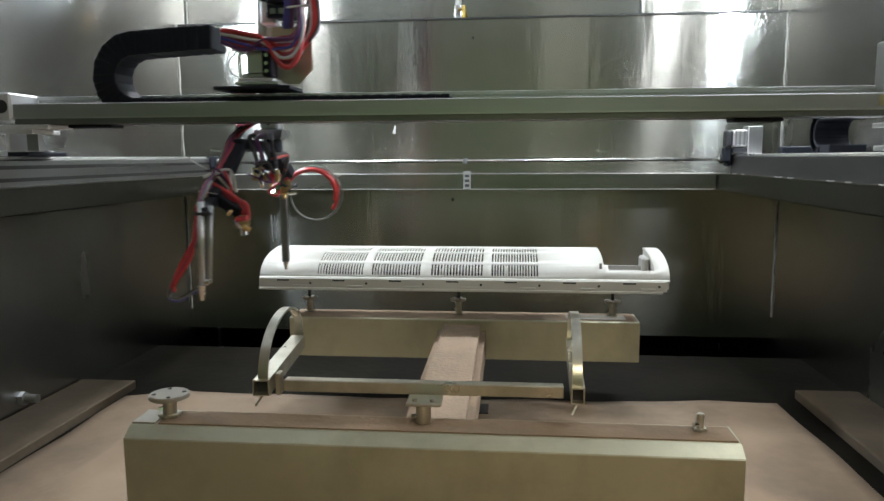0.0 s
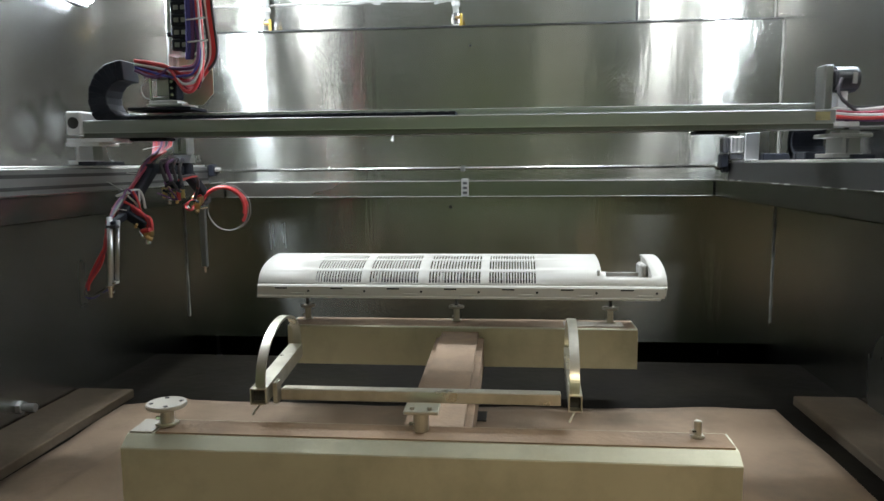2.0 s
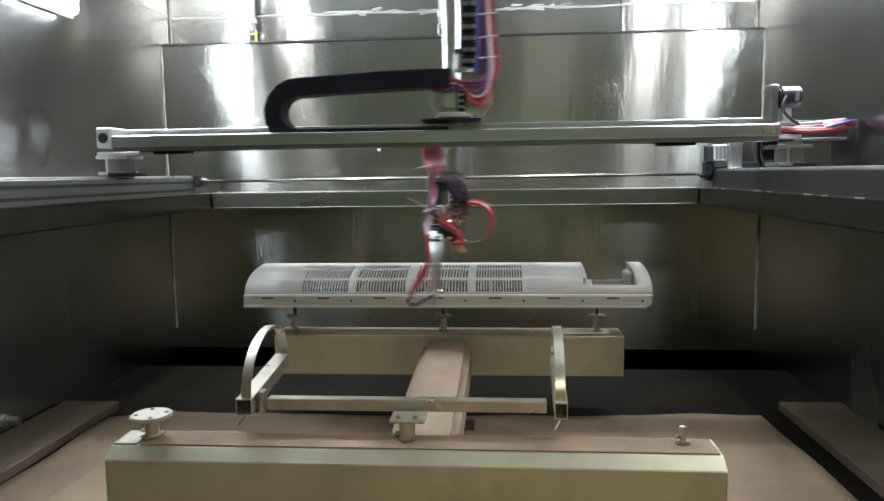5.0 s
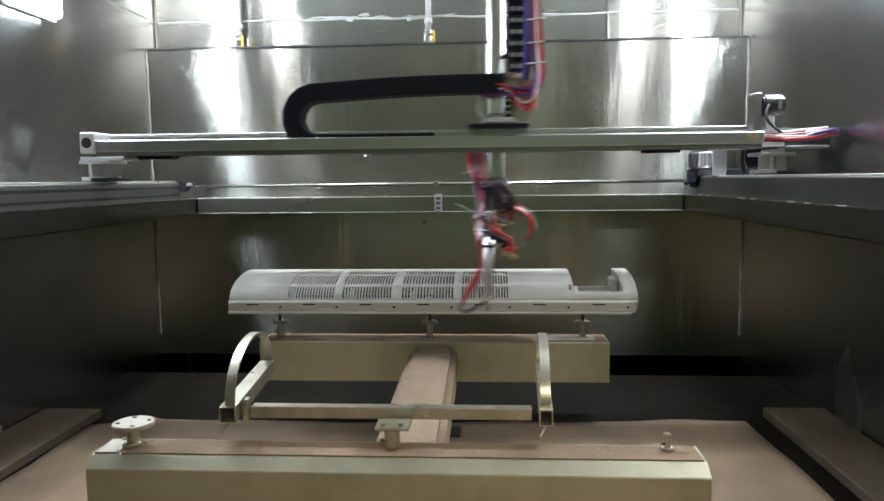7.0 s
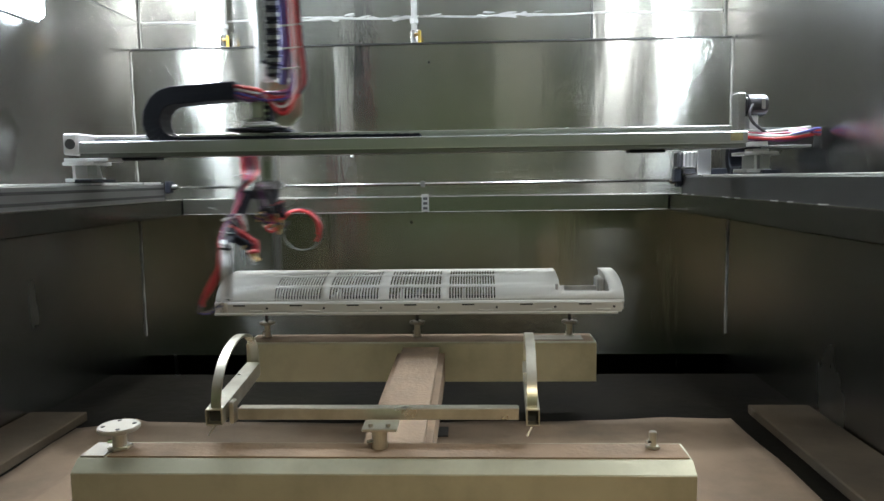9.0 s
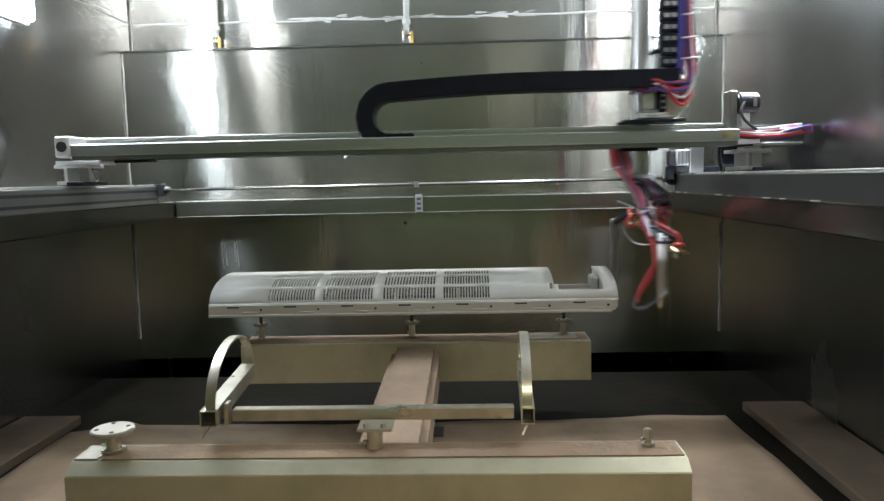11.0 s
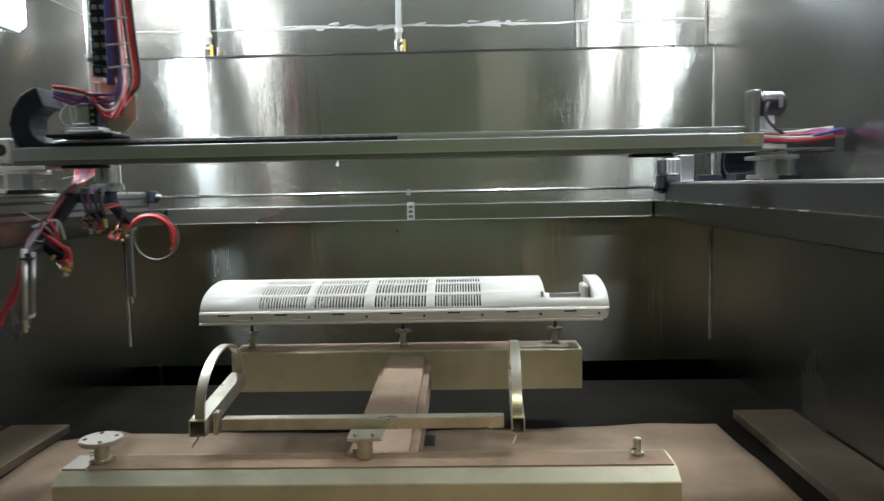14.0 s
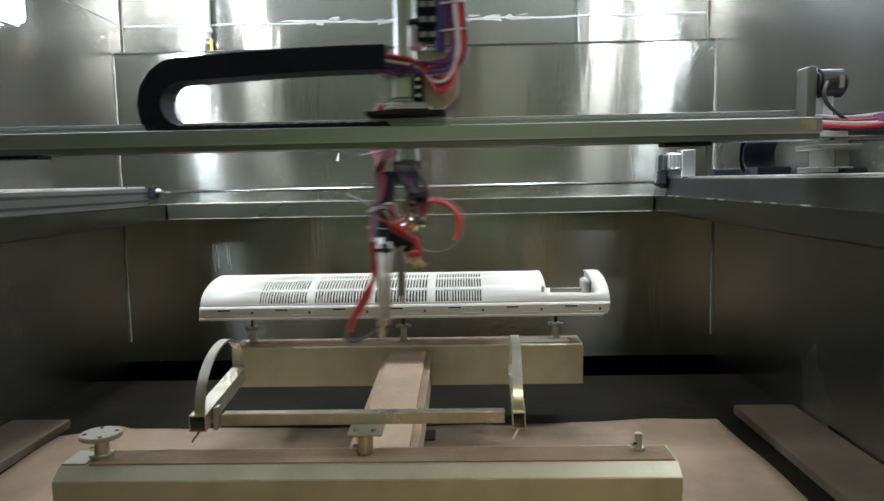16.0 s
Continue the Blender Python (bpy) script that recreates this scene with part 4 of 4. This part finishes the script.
ring(0.046, 0.020, 0.222, 165, -42, 0.130, 0.160, 0.0042, HOSE_RED, "red hose bent in a ring")
ring(0.043, 0.020, 0.224, 160, -20, 0.126, 0.150, 0.0036, HOSE_RED)
ring(0.052, 0.023, 0.222, 120, -190, 0.140, 0.170, 0.0011, HOSE_SMOKE, "thin smoky tube bent in a ring")
ring(0.048, 0.021, 0.218, 30, -165, 0.150, 0.165, 0.0013, HOSE_SMOKE)
# hose bundle from the beam down over the arms to the front gun
rnd = random.Random(5)
bundle = (HOSE_PINK, HOSE_RED, HOSE_PINK, HOSE_VIOLET, HOSE_PINK, HOSE_DARK, HOSE_PINK, HOSE_RED, HOSE_SMOKE)
for k, mm in enumerate(bundle):
    j = lambda s: rnd.uniform(-s, s)
    part("hose", hose([(-0.064 + 0.003 * k, 0.052 + j(0.004), 0.428), (-0.080 + 0.004 * k, 0.050 + j(0.004), 0.395), (-0.076 + 0.005 * k, 0.038, 0.352), (-0.058 + j(0.006), -0.020, 0.318 + j(0.006)),
                       (-0.050 + j(0.008), -0.085, 0.285 + j(0.008)), (-0.052 + j(0.006), -0.140, 0.245 + j(0.006)), (-0.052 + j(0.004), -0.180, 0.215 + j(0.005))], 0.0026, n=7), mm, head)
for k, mm in enumerate((HOSE_PINK, HOSE_RED, HOSE_RED, HOSE_PINK)):
    j = lambda s: rnd.uniform(-s, s)
    part("hose", hose([(-0.050 + j(0.003), -0.185, 0.215), (-0.049 + j(0.002), -0.200, 0.180), (-0.060 + j(0.004), -0.203, 0.150 + j(0.004)), (-0.076 + j(0.004), -0.204, 0.122 + j(0.004)),
                       (-0.084 + j(0.003), -0.205, 0.106 + j(0.004))], 0.0024, n=7), mm, head)
for k, mm in enumerate((HOSE_DARK, HOSE_BLUE, HOSE_SMOKE, HOSE_SMOKE)):
    part("hose", hose([(-0.082 + j(0.003), -0.205, 0.112), (-0.089 + j(0.002), -0.206, 0.094 + j(0.003)), (-0.074, -0.207, 0.092 + j(0.004)), (-0.058, -0.207, 0.100 + j(0.004)),
                       (-0.046, -0.206, 0.110 + j(0.005))], 0.0014, n=6), mm, head)
for k, mm in enumerate((HOSE_RED, HOSE_PINK, HOSE_RED)):
    part("hose", hose([(-0.052, -0.130, 0.250 - 0.003 * k), (-0.025, -0.140, 0.238 - 0.004 * k), (-0.002 + 0.003 * k, -0.148, 0.222), (0.002 + 0.003 * k, -0.150, 0.200)], 0.0034, n=7), mm, head)
for k, mm in enumerate((HOSE_DARK, HOSE_VIOLET, HOSE_DARK, HOSE_DARK)):
    part("hose", hose([(-0.040 + 0.01 * k, 0.02, 0.325), (-0.030 + 0.012 * k, -0.030, 0.318 - 0.004 * k), (-0.014 + 0.010 * k, -0.045, 0.285), (-0.008 + 0.006 * k, -0.044, 0.268)], 0.0034, n=7), mm, head)
for k, mm in enumerate((HOSE_RED, HOSE_DARK)):
    part("hose", hose([(0.010, -0.040, 0.285 + 0.006 * k), (0.014, 0.02, 0.292), (-0.004, 0.07, 0.270), (-0.020, 0.088, 0.244)], 0.0034, n=7), mm, head)
for p, q in (((-0.082, -0.06, 0.300), (-0.040, -0.06, 0.296)), ((-0.098, -0.10, 0.285), (-0.040, -0.11, 0.258)), ((-0.064, -0.150, 0.240), (-0.036, -0.150, 0.236)), ((-0.096, 0.03, 0.345), (-0.060, 0.028, 0.352))):
    part("cable_tie", rod(p, q, 0.0007, n=5), HOSE_CLEAR, head, "white cable tie with a long tail")

# loose tubes round the fittings
rnd = random.Random(21)
for k in range(9):
    cx, cy, cz = rnd.choice(((-0.004, -0.046, 0.262), (-0.02, 0.095, 0.236), (-0.045, -0.12, 0.25)))
    pts = [(cx + rnd.uniform(-0.022, 0.022), cy + rnd.uniform(-0.02, 0.02), cz + rnd.uniform(-0.016, 0.022)) for q in range(5)]
    part("hose", hose(pts, rnd.uniform(0.0014, 0.0028), n=6), (HOSE_DARK, HOSE_RED, HOSE_CLEAR, HOSE_VIOLET, HOSE_DARK)[k % 5], head)
for k in range(10):
    cx, cy, cz = ((-0.004, -0.050, 0.256), (-0.018, 0.088, 0.232), (-0.002, -0.156, 0.196))[k % 3]
    p = Vector((cx + rnd.uniform(-0.018, 0.018), cy + rnd.uniform(-0.010, 0.004), cz + rnd.uniform(-0.012, 0.014)))
    part("fitting", rod(p, p + Vector((rnd.uniform(-0.010, 0.010), -0.004, rnd.uniform(-0.010, 0.010))), rnd.uniform(0.0022, 0.0040), n=8), (BRASS, CHROME, BRASS, BLACK)[k % 4], head)

# flat cable chain on the beam, link by link
chain = thing("cable_chain", "black plastic cable chain bent back over the gantry beam", "cable chain")
PITCH, LINKS, BEND = 0.0102, 77, 0.0515
CHAIN_A, CHAIN_Z = 0.0, 0.4095
first = part("link", box(-0.0066, 0.0066, -0.0355, 0.0225, -0.0186, 0.0186, 0.0016), BLACK, chain)
second = part("link", box(-0.0066, 0.0066, -0.0350, 0.0218, -0.0179, 0.0179, 0.0016), BLACK, chain)
links = [first, second]
for k in range(2, LINKS):
    o = new("link", (first, second)[k % 2].data)
    o.parent = chain
    links.append(o)

# cable chain of the side rail, bent back in an upright bow that follows the beam at half its way
bow = thing("rail_cable_chain", "black plastic cable chain bent back beside the rail", "cable chain")
for k in range(15):
    a = math.pi * (k - 2) / 10
    a = max(0.0, min(math.pi, a))
    run = 0.0 if 0 < k - 2 < 10 else (2 - k if k < 2 else k - 12) * 0.020
    own = box(-0.034, 0.034, -0.0125, 0.0125, -0.010, 0.010, 0.002)
    own.transform(Matrix.Translation((0.738, 0.034 * math.sin(a) - run, 0.376 - 0.034 * math.cos(a))) @ Matrix.Rotation(a, 4, "X"))
    part("link", own, BLACK, bow)


# ---- what moves ----
def curve_at(rows, t):
    """Monotone cubic through rows of (seconds, value)."""
    ts, vs = [r[0] for r in rows], [r[1] for r in rows]
    n = len(ts)
    d = [(vs[i + 1] - vs[i]) / (ts[i + 1] - ts[i]) for i in range(n - 1)]
    m = [d[0]] + [0 if d[i - 1] * d[i] <= 0 else 2 * d[i - 1] * d[i] / (d[i - 1] + d[i]) for i in range(1, n - 1)] + [d[-1]]
    i = max(0, min(n - 2, next((k for k in range(n - 1) if t <= ts[k + 1]), n - 2)))
    h = ts[i + 1] - ts[i]
    u = (t - ts[i]) / h
    return ((2 * u ** 3 - 3 * u ** 2 + 1) * vs[i] + (u ** 3 - 2 * u ** 2 + u) * h * m[i]
            + (-2 * u ** 3 + 3 * u ** 2) * vs[i + 1] + (u ** 3 - u ** 2) * h * m[i + 1])


BEAM_Y = [(0, 0.357), (0.5, 0.357), (1, 0.359), (1.5, 0.443), (2, 0.552), (2.5, 0.647), (3, 0.703), (3.3, 0.706), (13.5, 0.706), (14, 0.544), (14.5, 0.353), (14.8, 0.349), (16, 0.349)]
CAR_X = [(0, -0.293), (0.5, -0.389), (1, -0.489), (1.5, -0.514), (2, -0.537), (2.5, -0.561), (3, -0.570), (3.5, -0.572), (4, -0.460), (4.2, -0.372),
         (4.6, -0.177), (5, 0.021), (5.4, 0.218), (5.8, 0.411), (6.03, 0.508), (6.13, 0.521), (6.3, 0.479), (6.5, 0.390), (7, 0.143), (7.5, -0.085),
         (8, -0.340), (8.45, -0.539), (8.6, -0.531), (9, -0.320), (9.2, -0.223), (9.6, -0.034), (10, 0.159), (10.4, 0.349), (10.75, 0.508),
         (10.87, 0.525), (11, 0.493), (11.3, 0.354), (11.5, 0.254), (12, 0.002), (12.5, -0.226), (13, -0.482), (13.3, -0.562), (13.5, -0.570),
         (14, -0.562), (14.5, -0.557), (14.6, -0.547), (15, -0.347), (15.5, -0.157), (16, 0.040)]
LIFT = [(0, 0.045), (1, 0.045), (1.5, 0.036), (2, 0.022), (2.5, 0.009), (3, 0), (13.5, 0), (14, 0.020), (14.5, 0.035), (16, 0.035)]


def chain_pose(s, cx, slack):
    """Where the link at the length s from the fixed end sits when the carriage is at cx."""
    total = PITCH * (LINKS - 1)
    xe = cx - 0.030
    xb = (CHAIN_A + xe + math.pi * BEND - total) / 2 - 0.005 - 0.030 * max(0.0, min(1.0, (0.0 - cx) / 0.45)) + slack
    lower = CHAIN_A - xb
    if s <= lower:
        return pose(CHAIN_A - s, 0, CHAIN_Z)
    if s <= lower + math.pi * BEND:
        a = (s - lower) / BEND
        return pose(xb - BEND * math.sin(a), 0, CHAIN_Z + BEND * (1 - math.cos(a)), 0, math.degrees(a), 0)
    run = s - lower - math.pi * BEND
    return pose(xb + run, 0, CHAIN_Z + 2 * BEND + 0.012 * math.sin(min(1, run / 0.30) * math.pi / 2), 0, 180, 0)


def motions():
    times = [k * 0.1 for k in range(161)]
    ys = [curve_at(BEAM_Y, t) for t in times]
    xs = [curve_at(CAR_X, t) for t in times]
    zs = [curve_at(LIFT, t) for t in times]
    walk(bridge, [(t, pose(0, y, 0)) for t, y in zip(times, ys)])
    walk(chain, [(t, pose(0, y, 0)) for t, y in zip(times, ys)])
    walk(bow, [(t, pose(0, 0.705 + 0.5 * (y - 0.349), 0)) for t, y in zip(times, ys)])
    walk(car, [(t, pose(x, y, 0)) for t, x, y in zip(times, xs, ys)])
    walk(upc, [(t, pose(x, y, 0)) for t, x, y in zip(times, xs, ys)])
    walk(head, [(t, pose(x + 0.009, y + 0.008, z)) for t, x, y, z in zip(times, xs, ys, zs)])
    for k, o in enumerate(links):
        walk(o, [(t, chain_pose(k * PITCH, x, (y - 0.349) / 0.357 * (0.013 + 0.055 * max(0.0, x)))) for t, x, y in zip(times, xs, ys)])


motions()
